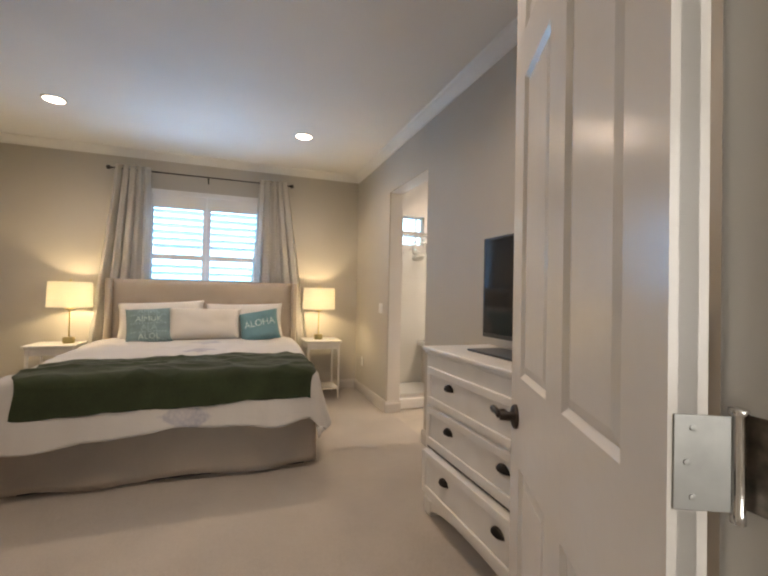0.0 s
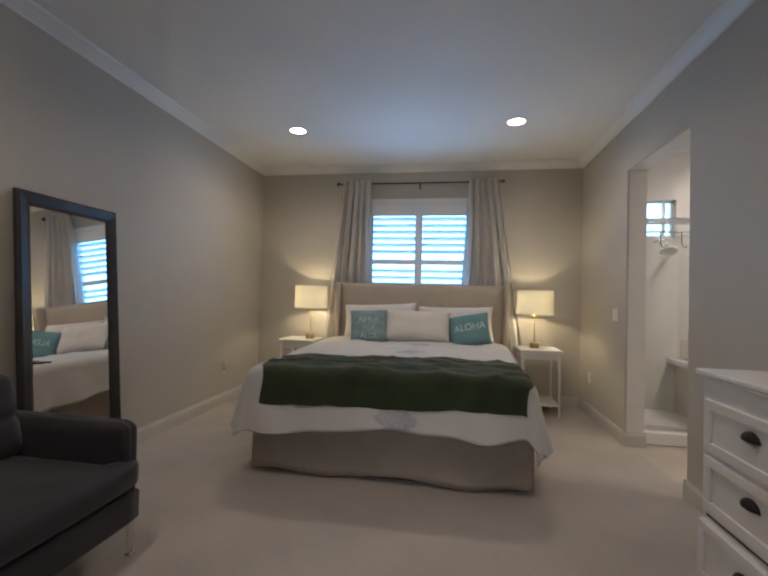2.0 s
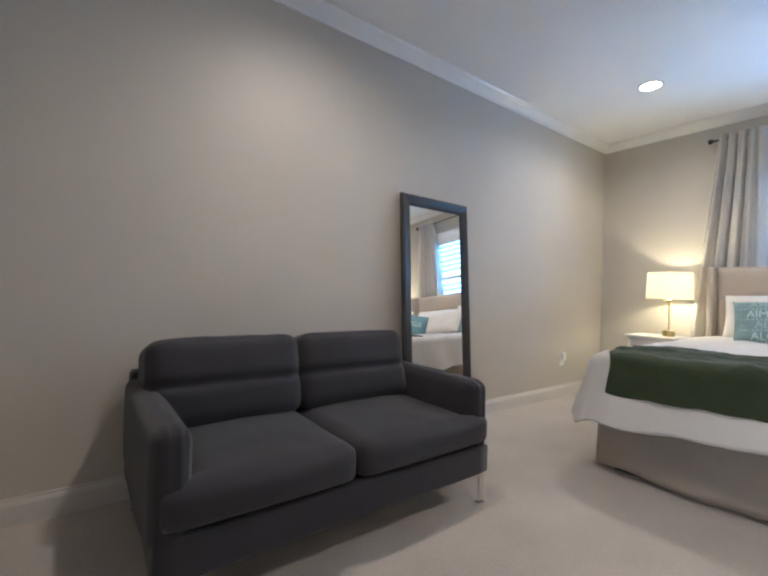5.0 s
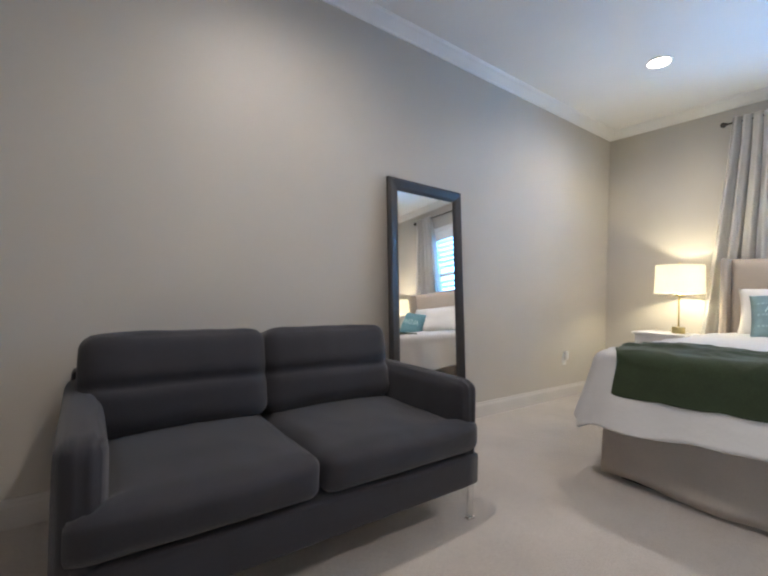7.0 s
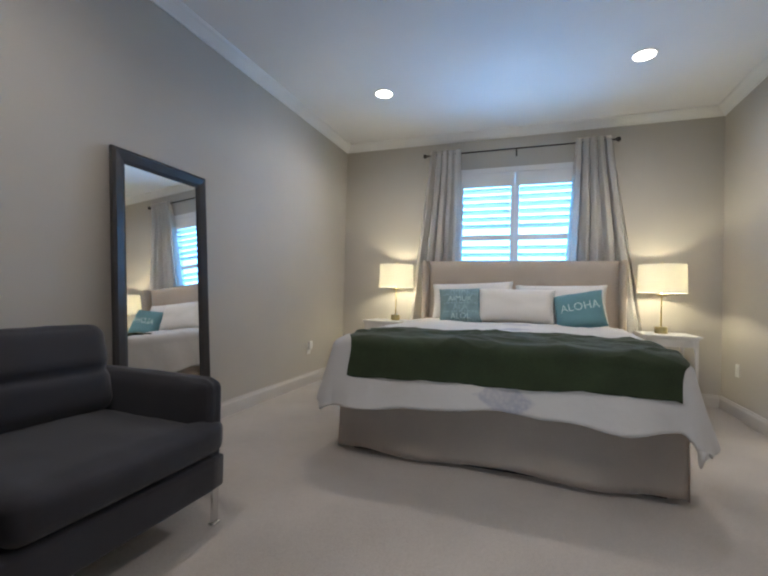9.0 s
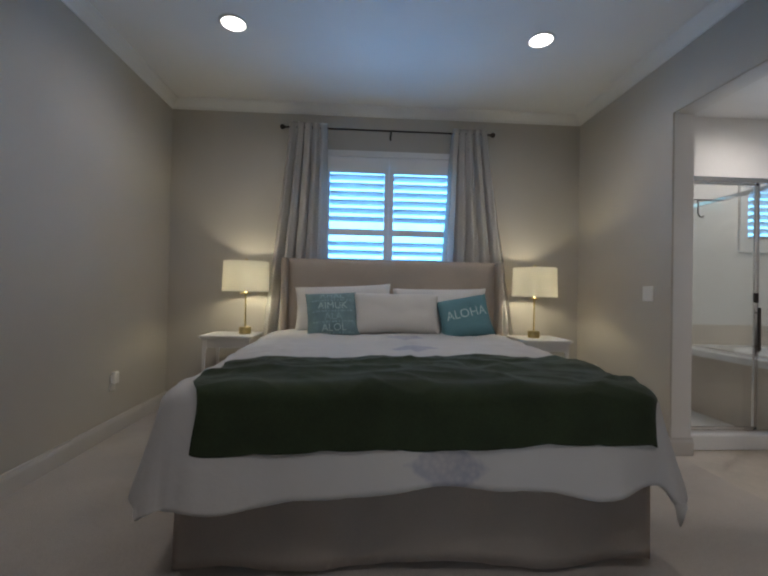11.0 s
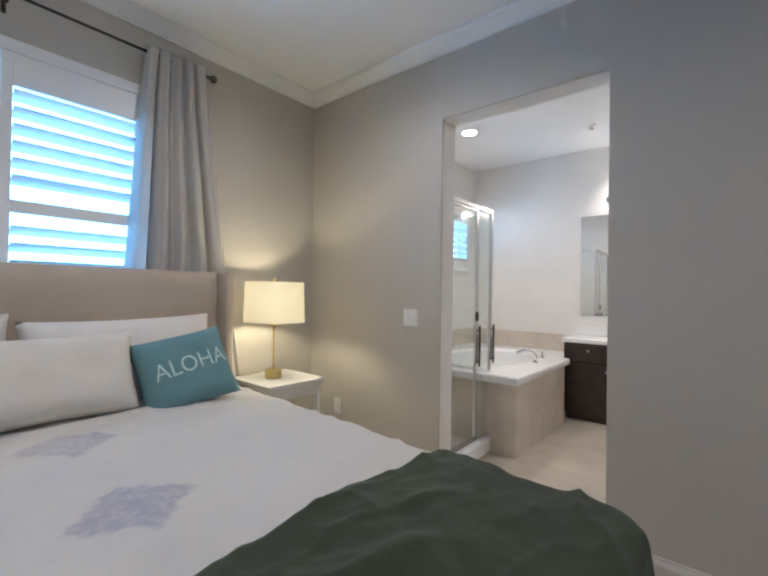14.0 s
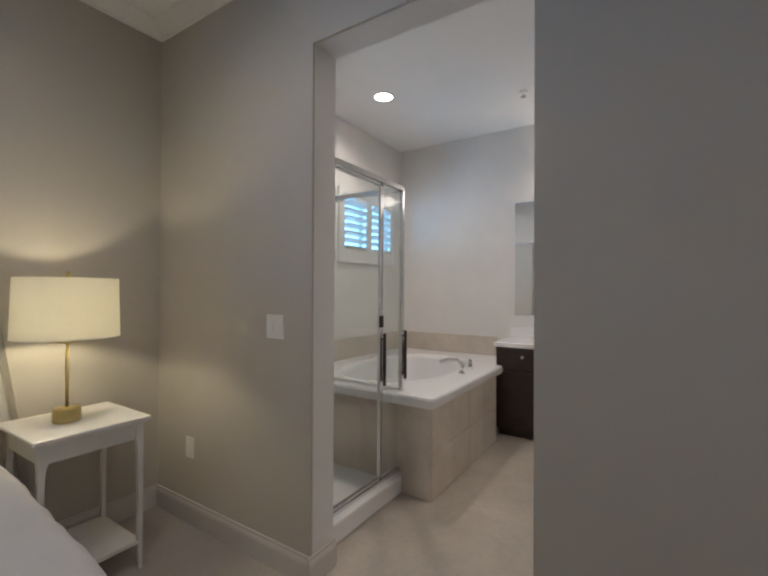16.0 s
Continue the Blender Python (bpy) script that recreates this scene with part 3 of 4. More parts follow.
def build_bed():
    bed = thing("bed", (0.17, 5.4, FZ), "king bed with a beige upholstered wingback headboard and skirt", "bed")
    # base with box spring and mattress
    part("mattress", box(BX0 + 0.04, BY0 + 0.05, 0.34, BX1 - 0.04, 6.56, 0.63, bevel=0.05, seg=3), COTTON, bed)
    part("bed_base", box(BX0 + 0.07, BY0 + 0.08, FZ, BX1 - 0.07, 6.56, 0.335), BLACKWOOD, bed)

    def skirt_side(p0, p1, out, seed):
        p0, p1, o = Vector(p0), Vector(p1), Vector(out)
        length = (p1 - p0).length

        def fn(a, b):
            s = a * length
            w = (0.012 * math.sin(s * 5 + seed) + 0.008 * math.sin(s * 13 + seed * 2)) * (1 - b)
            z = b * 0.40 + (1 - b) * (FZ + 0.034 + 0.014 * math.sin(s * 7 + seed) + 0.008 * fbm(s, seed, 5))
            p = p0.lerp(p1, a) + o * (w + 0.012 * (1 - b))
            return Vector((p.x, p.y, z))

        bm = grid(fn, max(8, int(length * 40)), 10)
        bmesh.ops.solidify(bm, geom=bm.faces[:], thickness=0.006)
        return bm

    part("bed_skirt", skirt_side((BX0 + 0.005, BY0, 0), (BX1 - 0.005, BY0, 0), (0, -1, 0), 0.7), SKIRT, bed, "beige cotton bed skirt", smooth=True)
    part("bed_skirt", skirt_side((BX0, BY0 + 0.012, 0), (BX0, 6.56, 0), (-1, 0, 0), 2.1), SKIRT, bed, smooth=True)
    part("bed_skirt", skirt_side((BX1, BY0 + 0.012, 0), (BX1, 6.56, 0), (1, 0, 0), 4.0), SKIRT, bed, smooth=True)

    # headboard: padded panel, wings and buttons
    hx0, hx1, hz = -0.875, 1.215, 1.318
    buttons = [(hx0 + 0.35 + k * 0.465, 1.02) for k in range(4)]

    def pad(a, b):
        x, z = hx0 + 0.05 + a * (hx1 - hx0 - 0.1), 0.3 + b * (hz - 0.303)
        e = min(a, 1 - a) * (hx1 - hx0), (1 - b) * (hz - 0.3)
        d = 0.055 * (1 - math.exp(-max(min(e), 0) / 0.03))
        for bx, bz in buttons:
            d -= 0.022 * math.exp(-((x - bx) ** 2 + (z - bz) ** 2) / 0.0028)
        return Vector((x, 6.655 - d, z + 0.0))

    board = part("headboard", box(hx0, 6.645, FZ + 0.005, hx1, 6.685, hz, bevel=0.012, seg=3), LINEN, bed, "beige linen headboard")
    part("padded_panel", grid(pad, 110, 60), LINEN, board, smooth=True)
    for x0, x1 in ((hx0, hx0 + 0.055), (hx1 - 0.055, hx1)):
        part("wing", box(x0, 6.52, FZ + 0.005, x1, 6.66, hz + 0.002, bevel=0.022, seg=4), LINEN, board, smooth=True)
    for bx, bz in buttons:
        part("button", lathe([(0.013, 0.0), (0.012, 0.005), (0.006, 0.008)], (bx, 6.628, bz), 12, axis=pose(0, 0, 0, 90)), LINEN, board)


build_bed()


def cloth(name, u0, u1, v0, v1, off, puff, ripple, mat, label, category, hem=None, thick=0.012, flare=0.16, nu=150, nv=120, crease=0.0, edge=(BX0, BX1, BY0)):
    def fn(a, b):
        u, v = u0 + a * (u1 - u0), v0 + b * (v1 - v0)
        if hem:
            u, v = hem(u, v, a, b)
        p = drape(u, v, off, puff, ripple, flare=flare, edge=edge)
        if crease:
            # soft ridges where the plush is rucked up
            n = noise.fractal(Vector((u * 1.1 + v * 0.9, v * 3.4 - u * 1.0, 8.0)), 1.2, 2.0, 2)
            p.z += crease * max(0.0, 1 - abs(n) * 2.2) ** 2
            f = noise.fractal(Vector((u * 2.3 - v * 3.0, v * 6.5 + u * 2.2, 3.0)), 1.1, 2.0, 2)
            p.z += crease * 0.3 * max(0.0, 1 - abs(f) * 2.6) ** 2
        return p

    bm = grid(fn, nu, nv)
    bmesh.ops.recalc_face_normals(bm, faces=bm.faces)
    bmesh.ops.solidify(bm, geom=bm.faces[:], thickness=thick)
    return piece(name, bm, mat, label, category, smooth=True)


def duvet_hem(u, v, a, b):
    return u, v + (0.014 * math.sin(u * 6 + 1) + 0.010 * math.sin(u * 14) - 0.075 * ((u - 0.45) / 1.2) ** 2) * (1 - b) ** 4


def throw_hem(u, v, a, b):
    # the blanket lies a little askew, with a wavy far edge
    v += b ** 3 * (0.02 * math.sin(u * 5) + 0.015 * math.sin(u * 11 + 1) + 0.05 * (u - 0.17)) + (1 - b) ** 3 * 0.03 * (u - 0.17)
    u += 0.015 * math.sin(v * 16) * (2 * a - 1) ** 3
    return u, v


cloth("duvet", BX0 - 0.40, BX1 + 0.43, BY0 - 0.415, 6.48, 0.012, 0.022, 0.020, DUVET, "white duvet with pale lavender medallion print on the bed", "duvet", duvet_hem, 0.020, flare=0.24, crease=0.011)
cloth("throw_blanket", -0.74, 1.060, BY0 - 0.29, 4.86, 0.034, 0.030, 0.006, THROW, "dark green plush throw across the foot of the bed", "blanket", throw_hem, 0.010, nu=190, nv=100, crease=0.018, edge=(BX0 + 0.085, BX1 - 0.035, BY0))


# ---- pillows ----
def pillow_point(w, h, t, s, r, side):
    """A point of a stuffed pillow: s across, r up, both -1 to 1; the corners stay pointed, the sides draw in."""
    x = s * w / 2 * (1 - 0.06 * (1 - r * r) * abs(s) ** 3)
    z = r * h / 2 * (1 - 0.07 * (1 - s * s) * abs(r) ** 3)
    d = t / 2 * ((1 - s ** 4) * (1 - r ** 4)) ** 0.55 * (1 + 0.08 * fbm(s, r, 1.5, w * 7 + side))
    return Vector((x, -side * d, z))


def pillow(name, w, h, t, m, mat, label, category="pillow", group=""):
    bm = bmesh.new()
    n = 26
    for side in (1, -1):
        vs = [[bm.verts.new(m @ pillow_point(w, h, t, -1 + 2 * i / n, -1 + 2 * j / n, side)) for j in range(n + 1)] for i in range(n + 1)]
        for i in range(n):
            for j in range(n):
                bm.faces.new((vs[i][j], vs[i + 1][j], vs[i + 1][j + 1], vs[i][j + 1]))
    bmesh.ops.remove_doubles(bm, verts=bm.verts, dist=0.0008)
    return piece(name, bm, mat, label, category, group, smooth=True)


def lettering(text, size, w, h, t, m, s0, r0, parent, mat, turn=0.0, squash=1.0):
    """Printed words that follow the front of a pillow; s0, r0: the middle of the line, in metres from the pillow's middle."""
    cu = bpy.data.curves.new("print", "FONT")
    cu.body, cu.size, cu.align_x, cu.align_y = text, size, "CENTER", "CENTER"
    cu.resolution_u = 3
    ob = bpy.data.objects.new("print", cu)
    scene.collection.objects.link(ob)
    bpy.context.view_layer.update()
    me = bpy.data.meshes.new_from_object(ob.evaluated_get(bpy.context.evaluated_depsgraph_get()))
    bpy.data.objects.remove(ob)
    bm = bmesh.new()
    bm.from_mesh(me)
    bmesh.ops.triangulate(bm, faces=bm.faces)
    for k in range(2):
        bmesh.ops.subdivide_edges(bm, edges=[e for e in bm.edges if e.calc_length() > size * 0.25], cuts=1)
    bmesh.ops.triangulate(bm, faces=bm.faces)
    c, s = math.cos(radians(turn)), math.sin(radians(turn))
    for v in bm.verts:
        x, z = v.co.x * squash, v.co.y
        x, z = s0 + x * c - z * s, r0 + x * s + z * c
        p = pillow_point(w, h, t, max(-0.97, min(0.97, x / (w / 2))), max(-0.97, min(0.97, z / (h / 2))), 1)
        p.y -= 0.004
        v.co = m @ p
    ob = new("lettering", mesh_of("lettering", bm, mat))
    ob.parent = parent
    return ob


pillow("sham_pillow", 0.88, 0.44, 0.20, pose(-0.29, 6.44, 0.858, -18, -3, 0), COTTON, "white cotton sleeping pillow against the headboard", "pillow", "sleeping pillows")
pillow("sham_pillow", 0.88, 0.44, 0.20, pose(0.60, 6.45, 0.848, -18, -1, 0), COTTON, "white cotton sleeping pillow against the headboard", "pillow", "sleeping pillows")
pillow("lumbar_pillow", 0.76, 0.37, 0.19, pose(0.17, 6.22, 0.83, -24, 0, 1), CREAM, "cream cotton oblong cushion in the middle of the bed", "cushion")
ML = pose(-0.37, 6.19, 0.810, -28, -3, 8)
tl = pillow("throw_pillow", 0.44, 0.42, 0.17, ML, TEALGREY, "grey-teal cushion printed with rows of pale letters", "cushion")
MR = pose(0.750, 6.17, 0.808, -28, -11, -8)
tr = pillow("throw_pillow", 0.44, 0.38, 0.17, MR, TEAL, "teal cushion printed with one pale word", "cushion")
lettering("ALOHA", 0.115, 0.44, 0.38, 0.17, MR, 0.015, 0.0, tr, PRINT, 3, 0.88)
for k, (word, mm) in enumerate((("AHAL", PRINT2), ("AIMUK", PRINT), ("ALA", PRINT2), ("ALOL", PRINT))):
    lettering(word, 0.09, 0.44, 0.42, 0.17, ML, 0.0, 0.145 - 0.098 * k, tl, mm, 0, 0.9)


def small_print(count, w, h, t, m, r0, parent, mat):
    """A row of small pale dashes, too fine to read, on the front of a pillow."""
    bm = bmesh.new()
    for k in range(count):
        a = -0.17 + 0.34 * k / count
        b = a + 0.34 / count * (0.55 + 0.2 * math.sin(k * 2.3))
        vs = []
        for x, z in ((a, r0 - 0.007), (b, r0 - 0.007), (b, r0 + 0.007), (a, r0 + 0.007)):
            p = pillow_point(w, h, t, x / (w / 2), z / (h / 2), 1)
            p.y -= 0.004
            vs.append(bm.verts.new(m @ p))
        bm.faces.new(vs)
    ob = new("small_print", mesh_of("small_print", bm, mat))
    ob.parent = parent


for r in (0.098, 0.0, -0.096, -0.19):
    small_print(13, 0.44, 0.42, 0.17, ML, r, tl, PRINT2)


# ---- curtains ----
def curtain(x_top, x_bottom, seed):
    def fn(a, b):
        z = FZ + 0.03 + b * 2.71
        k = b
        xl = x_bottom[0] + (x_top[0] - x_bottom[0]) * k
        xr = x_bottom[1] + (x_top[1] - x_bottom[1]) * k
        s = a + 0.012 * math.sin(a * 19 + seed)
        ph = s * 5.0 * 2 * math.pi + seed + 0.5 * math.sin(3 * b + seed)
        amp = 0.046 * (0.75 + 0.25 * math.sin(5 * a + seed)) * (0.55 + 0.45 * min(1, (1 - b) * 6))
        y = 6.728 - 0.034 * max(0.0, (b - 0.9) * 10) + amp * (math.sin(ph) + 0.28 * math.sin(2.3 * ph + seed)) + 0.006 * fbm(a * 3, b * 2, 1.5, seed)
        return Vector((xl + s * (xr - xl) + 0.010 * math.cos(ph), y, z))

    bm = grid(fn, 130, 60)
    bmesh.ops.solidify(bm, geom=bm.faces[:], thickness=0.003)
    return piece("curtain", bm, CURTAIN, "pale grey cotton curtain hanging in folds beside the window", "curtain", "window curtains", smooth=True)


curtain((-0.87, -0.50), (-1.16, -0.46), 0.5)
curtain((0.74, 1.085), (0.58, 1.50), 2.4)


def curtain_rod():
    r = thing("curtain_rod", (0.115, 6.72, 2.59), "thin dark bronze curtain rod with ball finials", "curtain rod")
    z, y = 2.592, 6.715
    part("rod", tube([(-0.885, y, z), (1.105, y, z)], 0.008), BRONZE, r, smooth=True)
    for x, d in ((-0.885, -1), (1.105, 1)):
        part("finial", lathe([(0.010, 0), (0.013, 0.006), (0.009, 0.012), (0.022, 0.026), (0.026, 0.040), (0.020, 0.054), (0.004, 0.062)], (x, y, z), 16, axis=pose(0, 0, 0, 0, 90 * d, 0)), BRONZE, r, smooth=True)
    for x in (-0.835, 0.13, 1.065):
        bm = tube([(x, YN, z - 0.03), (x, y + 0.02, z - 0.03), (x, y, z - 0.015)], 0.006)
        add_box(bm, x - 0.009, YN - 0.006, z - 0.065, x + 0.009, YN, z + 0.005, bevel=0.002)
        add_box(bm, x - 0.007, y - 0.012, z - 0.05, x + 0.007, y + 0.010, z - 0.006, bevel=0.002)
        part("bracket", bm, BRONZE, r)


curtain_rod()


# ---- nightstands and lamps ----
def nightstand(x0, x1, y0, y1, label):
    t = thing("nightstand", ((x0 + x1) / 2, (y0 + y1) / 2, FZ), label, "nightstand", "bedside tables")
    z = 0.612
    part("tabletop", box(x0, y0, z - 0.02, x1, y1, z, bevel=0.005), WHITEWOOD, t)
    bm = bmesh.new()
    a, b = 0.03, 0.045
    for q in ((x0 + a, y0 + a, x1 - a, y0 + b), (x0 + a, y1 - b, x1 - a, y1 - a), (x0 + a, y0 + b, x0 + b, y1 - b), (x1 - b, y0 + b, x1 - a, y1 - b)):
        add_box(bm, q[0], q[1], z - 0.105, q[2], q[3], z - 0.02)
    part("apron", bm, WHITEWOOD, t)
    part("moulding", box(x0 + 0.012, y0 + 0.012, z - 0.032, x1 - 0.012, y1 - 0.012, z - 0.02, bevel=0.004), WHITEWOOD, t)
    for sx, lx in ((1, x0 + 0.025), (-1, x1 - 0.025)):
        for sy, ly in ((1, y0 + 0.025), (-1, y1 - 0.025)):
            bm = bmesh.new()
            rings = [(FZ, 0.017), (0.0, 0.020), (0.05, 0.021), (0.16, 0.019), (0.42, 0.023), (z - 0.13, 0.026), (z - 0.10, 0.036), (z - 0.02, 0.036)]
            loops = []
            for h, s in rings:
                loops.append([bm.verts.new((lx + sx * i * s, ly + sy * j * s, h)) for i, j in ((0, 0), (1, 0), (1, 1), (0, 1))])
            for p, q in zip(loops, loops[1:]):
                for i in range(4):
                    bm.faces.new((p[i], p[(i + 1) % 4], q[(i + 1) % 4], q[i]))
            bm.faces.new(loops[0][::-1])
            bm.faces.new(loops[-1])
            part("leg", bm, WHITEWOOD, t)
    part("shelf", box(x0 + 0.03, y0 + 0.03, 0.005, x1 - 0.03, y1 - 0.03, 0.025, bevel=0.003), WHITEWOOD, t)


nightstand(1.30, 1.755, 6.255, 6.70, "white painted nightstand with slim legs and low shelf")
nightstand(-1.505, -1.055, 6.275, 6.70, "white painted nightstand with slim legs and low shelf")


def table_lamp(x, y):
    z = 0.612
    t = thing("table_lamp", (x, y, z), "lit table lamp with white drum shade and brass base", "table lamp", "bedside lamps")
    part("base", lathe([(0.052, 0), (0.054, 0.004), (0.054, 0.058), (0.050, 0.062), (0.012, 0.064)], (x, y, z), 32), BRASS, t, "brass cylinder base", smooth=True)
    part("stem", lathe([(0.0075, 0.06), (0.0075, 0.36)], (x, y, z), 16), BRASS, t, smooth=True)
    part("neck", lathe([(0.008, 0.352), (0.045, 0.360), (0.045, 0.369), (0.014, 0.374), (0.014, 0.39)], (x, y, z), 24), BRASS, t, smooth=True)
    part("harp", tube([(x - 0.014, y, z + 0.38), (x - 0.05, y, z + 0.46), (x - 0.05, y, z + 0.58), (x, y, z + 0.648), (x + 0.05, y, z + 0.58), (x + 0.05, y, z + 0.46), (x + 0.014, y, z + 0.38)], 0.003, 8), BRASS, t)
    part("finial", lathe([(0.004, 0.64), (0.012, 0.658), (0.013, 0.668), (0.008, 0.680), (0.002, 0.686)], (x, y, z), 12), BRASS, t, smooth=True)
    bm = bmesh.new()
    add_lathe(bm, [(0.203, 0.385), (0.203, 0.39), (0.196, 0.648), (0.196, 0.653), (0.193, 0.653), (0.193, 0.648), (0.200, 0.39), (0.200, 0.385), (0.203, 0.385)], (x, y, z), 48, cap=False)
    sh = part("shade", bm, SHADE, t, "white linen drum shade", smooth=True)
    part("shade_ring", lathe([(0.204, 0.383), (0.204, 0.388), (0.199, 0.388), (0.199, 0.383), (0.204, 0.383)], (x, y, z), 48, cap=False), PLASTIC, sh)
    part("spider", box(x - 0.195, y - 0.002, z + 0.645, x + 0.195, y + 0.002, z + 0.649), BRASS, sh)
    lamp = bpy.data.lights.new("bulb", "POINT")
    lamp.energy, lamp.color, lamp.shadow_soft_size = 9.5, (0.98, 0.92, 0.653), 0.035
    o = new("bulb", lamp)
    o.matrix_basis = pose(x, y, z + 0.49)


table_lamp(1.492, 6.486)
table_lamp(-1.178, 6.50)


# ---- switches and outlets ----
def wall_plate(name, x, y, z, out, w, h, gangs, label, category, plug=False):
    p = thing(name, (x, y, z), label, category)
    d = 0.006 * out
    part("plate", box(min(x, x + d), y - w / 2, z - h / 2, max(x, x + d), y + w / 2, z + h / 2, bevel=0.002), PLASTIC, p)
    for k in range(gangs):
        yy = y + (k - (gangs - 1) / 2) * 0.046
        part("rocker" if category == "switch" else "socket", box(min(x, x + d * 1.6), yy - 0.016, z - 0.033, max(x, x + d * 1.6), yy + 0.016, z + 0.033, bevel=0.0015), PLASTIC, p)
    if plug:
        part("night_light", box(min(x + d, x + out * 0.04), y - 0.028, z - 0.005, max(x + d, x + out * 0.04), y + 0.028, z + 0.085, bevel=0.01), PLASTIC, p, "white plug-in night light")


wall_plate("light_switch", XE, 5.762, 1.038, -1, 0.116, 0.116, 2, "white double rocker light switch on the wall", "switch")
wall_plate("outlet", XE, 6.458, 0.313, -1, 0.072, 0.116, 1, "white wall outlet near the nightstand", "outlet")
wall_plate("outlet", XW, 5.930, 0.287, 1, 0.072, 0.116, 1, "white wall outlet with a plug-in night light", "outlet", True)


# ---- leaning mirror ----
def leaning_mirror():
    w, h, f, d = 0.73, 1.842, 0.085, 0.032
    ang = math.degrees(math.asin(0.13 / h))
    m = pose(-1.838, 3.922, FZ + 0.004, 0, -ang, 1.0)
    t = thing("floor_mirror", (-1.838, 3.922, FZ), "tall mirror in black-brown wooden frame leaning on the wall", "mirror")
    bm = bmesh.new()
    prof = [(0, 0), (0, d * 0.7), (f * 0.2, d), (f * 0.75, d * 0.75), (f, d * 0.45), (f, 0)]
    corners = [(-w / 2, 0, 1, 1), (w / 2, 0, -1, 1), (w / 2, h, -1, -1), (-w / 2, h, 1, -1)]
    rings = [[bm.verts.new(m @ Vector((o, y + sy * i, z + sz * i))) for i, o in prof] for y, z, sy, sz in corners]
    n = len(prof)
    for k in range(4):
        a, b = rings[k], rings[(k + 1) % 4]
        for i in range(n):
            bm.faces.new((a[i], a[(i + 1) % n], b[(i + 1) % n], b[i]))
    part("frame", bm, BLACKWOOD, t)
    part("mirror_glass", box(0.004, -w / 2 + f - 0.004, f - 0.004, 0.010, w / 2 - f + 0.004, h - f + 0.004, m=m), MIRROR, t, "clear mirror glass")


leaning_mirror()


# ---- sofa ----
def cushion_bm(x0, y0, z0, x1, y1, z1, r, puff, m=None, seam=None, ear=None):
    """A stuffed block: rounded edges and bulging faces."""
    bm = bmesh.new()
    n = 20
    c = Vector(((x0 + x1) / 2, (y0 + y1) / 2, (z0 + z1) / 2))
    hs = Vector(((x1 - x0) / 2, (y1 - y0) / 2, (z1 - z0) / 2))
    bmesh.ops.create_cube(bm, size=2.0)
    bmesh.ops.subdivide_edges(bm, edges=bm.edges[:], cuts=n, use_grid_fill=True)
    for v in bm.verts:
        p = v.co.copy()
        q = Vector([p[i] * hs[i] for i in range(3)])
        core = Vector([max(-(hs[i] - r), min(hs[i] - r, q[i])) for i in range(3)])
        d = q - core
        if d.length > 1e-6:
            q = core + d.normalized() * min(d.length, r) if d.length > r else q
        bulge = [(1 - p[(i + 1) % 3] ** 2) * (1 - p[(i + 2) % 3] ** 2) for i in range(3)]
        for i in range(3):
            q[i] += puff[i] * bulge[i] * p[i]
        if seam is not None and p.x > 0.5:
            q.x -= 0.022 * math.exp(-((p.z - seam) / 0.10) ** 2)
        q += Vector((0.004, 0.003, 0.004)) * fbm(p.x * 2 + x0, p.y * 2 + y0, 1.4, z0 * 9)
        v.co = c + q
        if ear and p.y * ear[2] > 0:
            # the seat's front reaches round the arm
            t = max(0.0, min(1.0, (v.co.x - ear[0]) / (ear[1] - ear[0])))
            v.co.y += ear[2] * t * t * (3 - 2 * t) * max(0.0, abs(p.y) - 0.4) / 0.6
        if m is not None:
            v.co = m @ v.co
    return bm


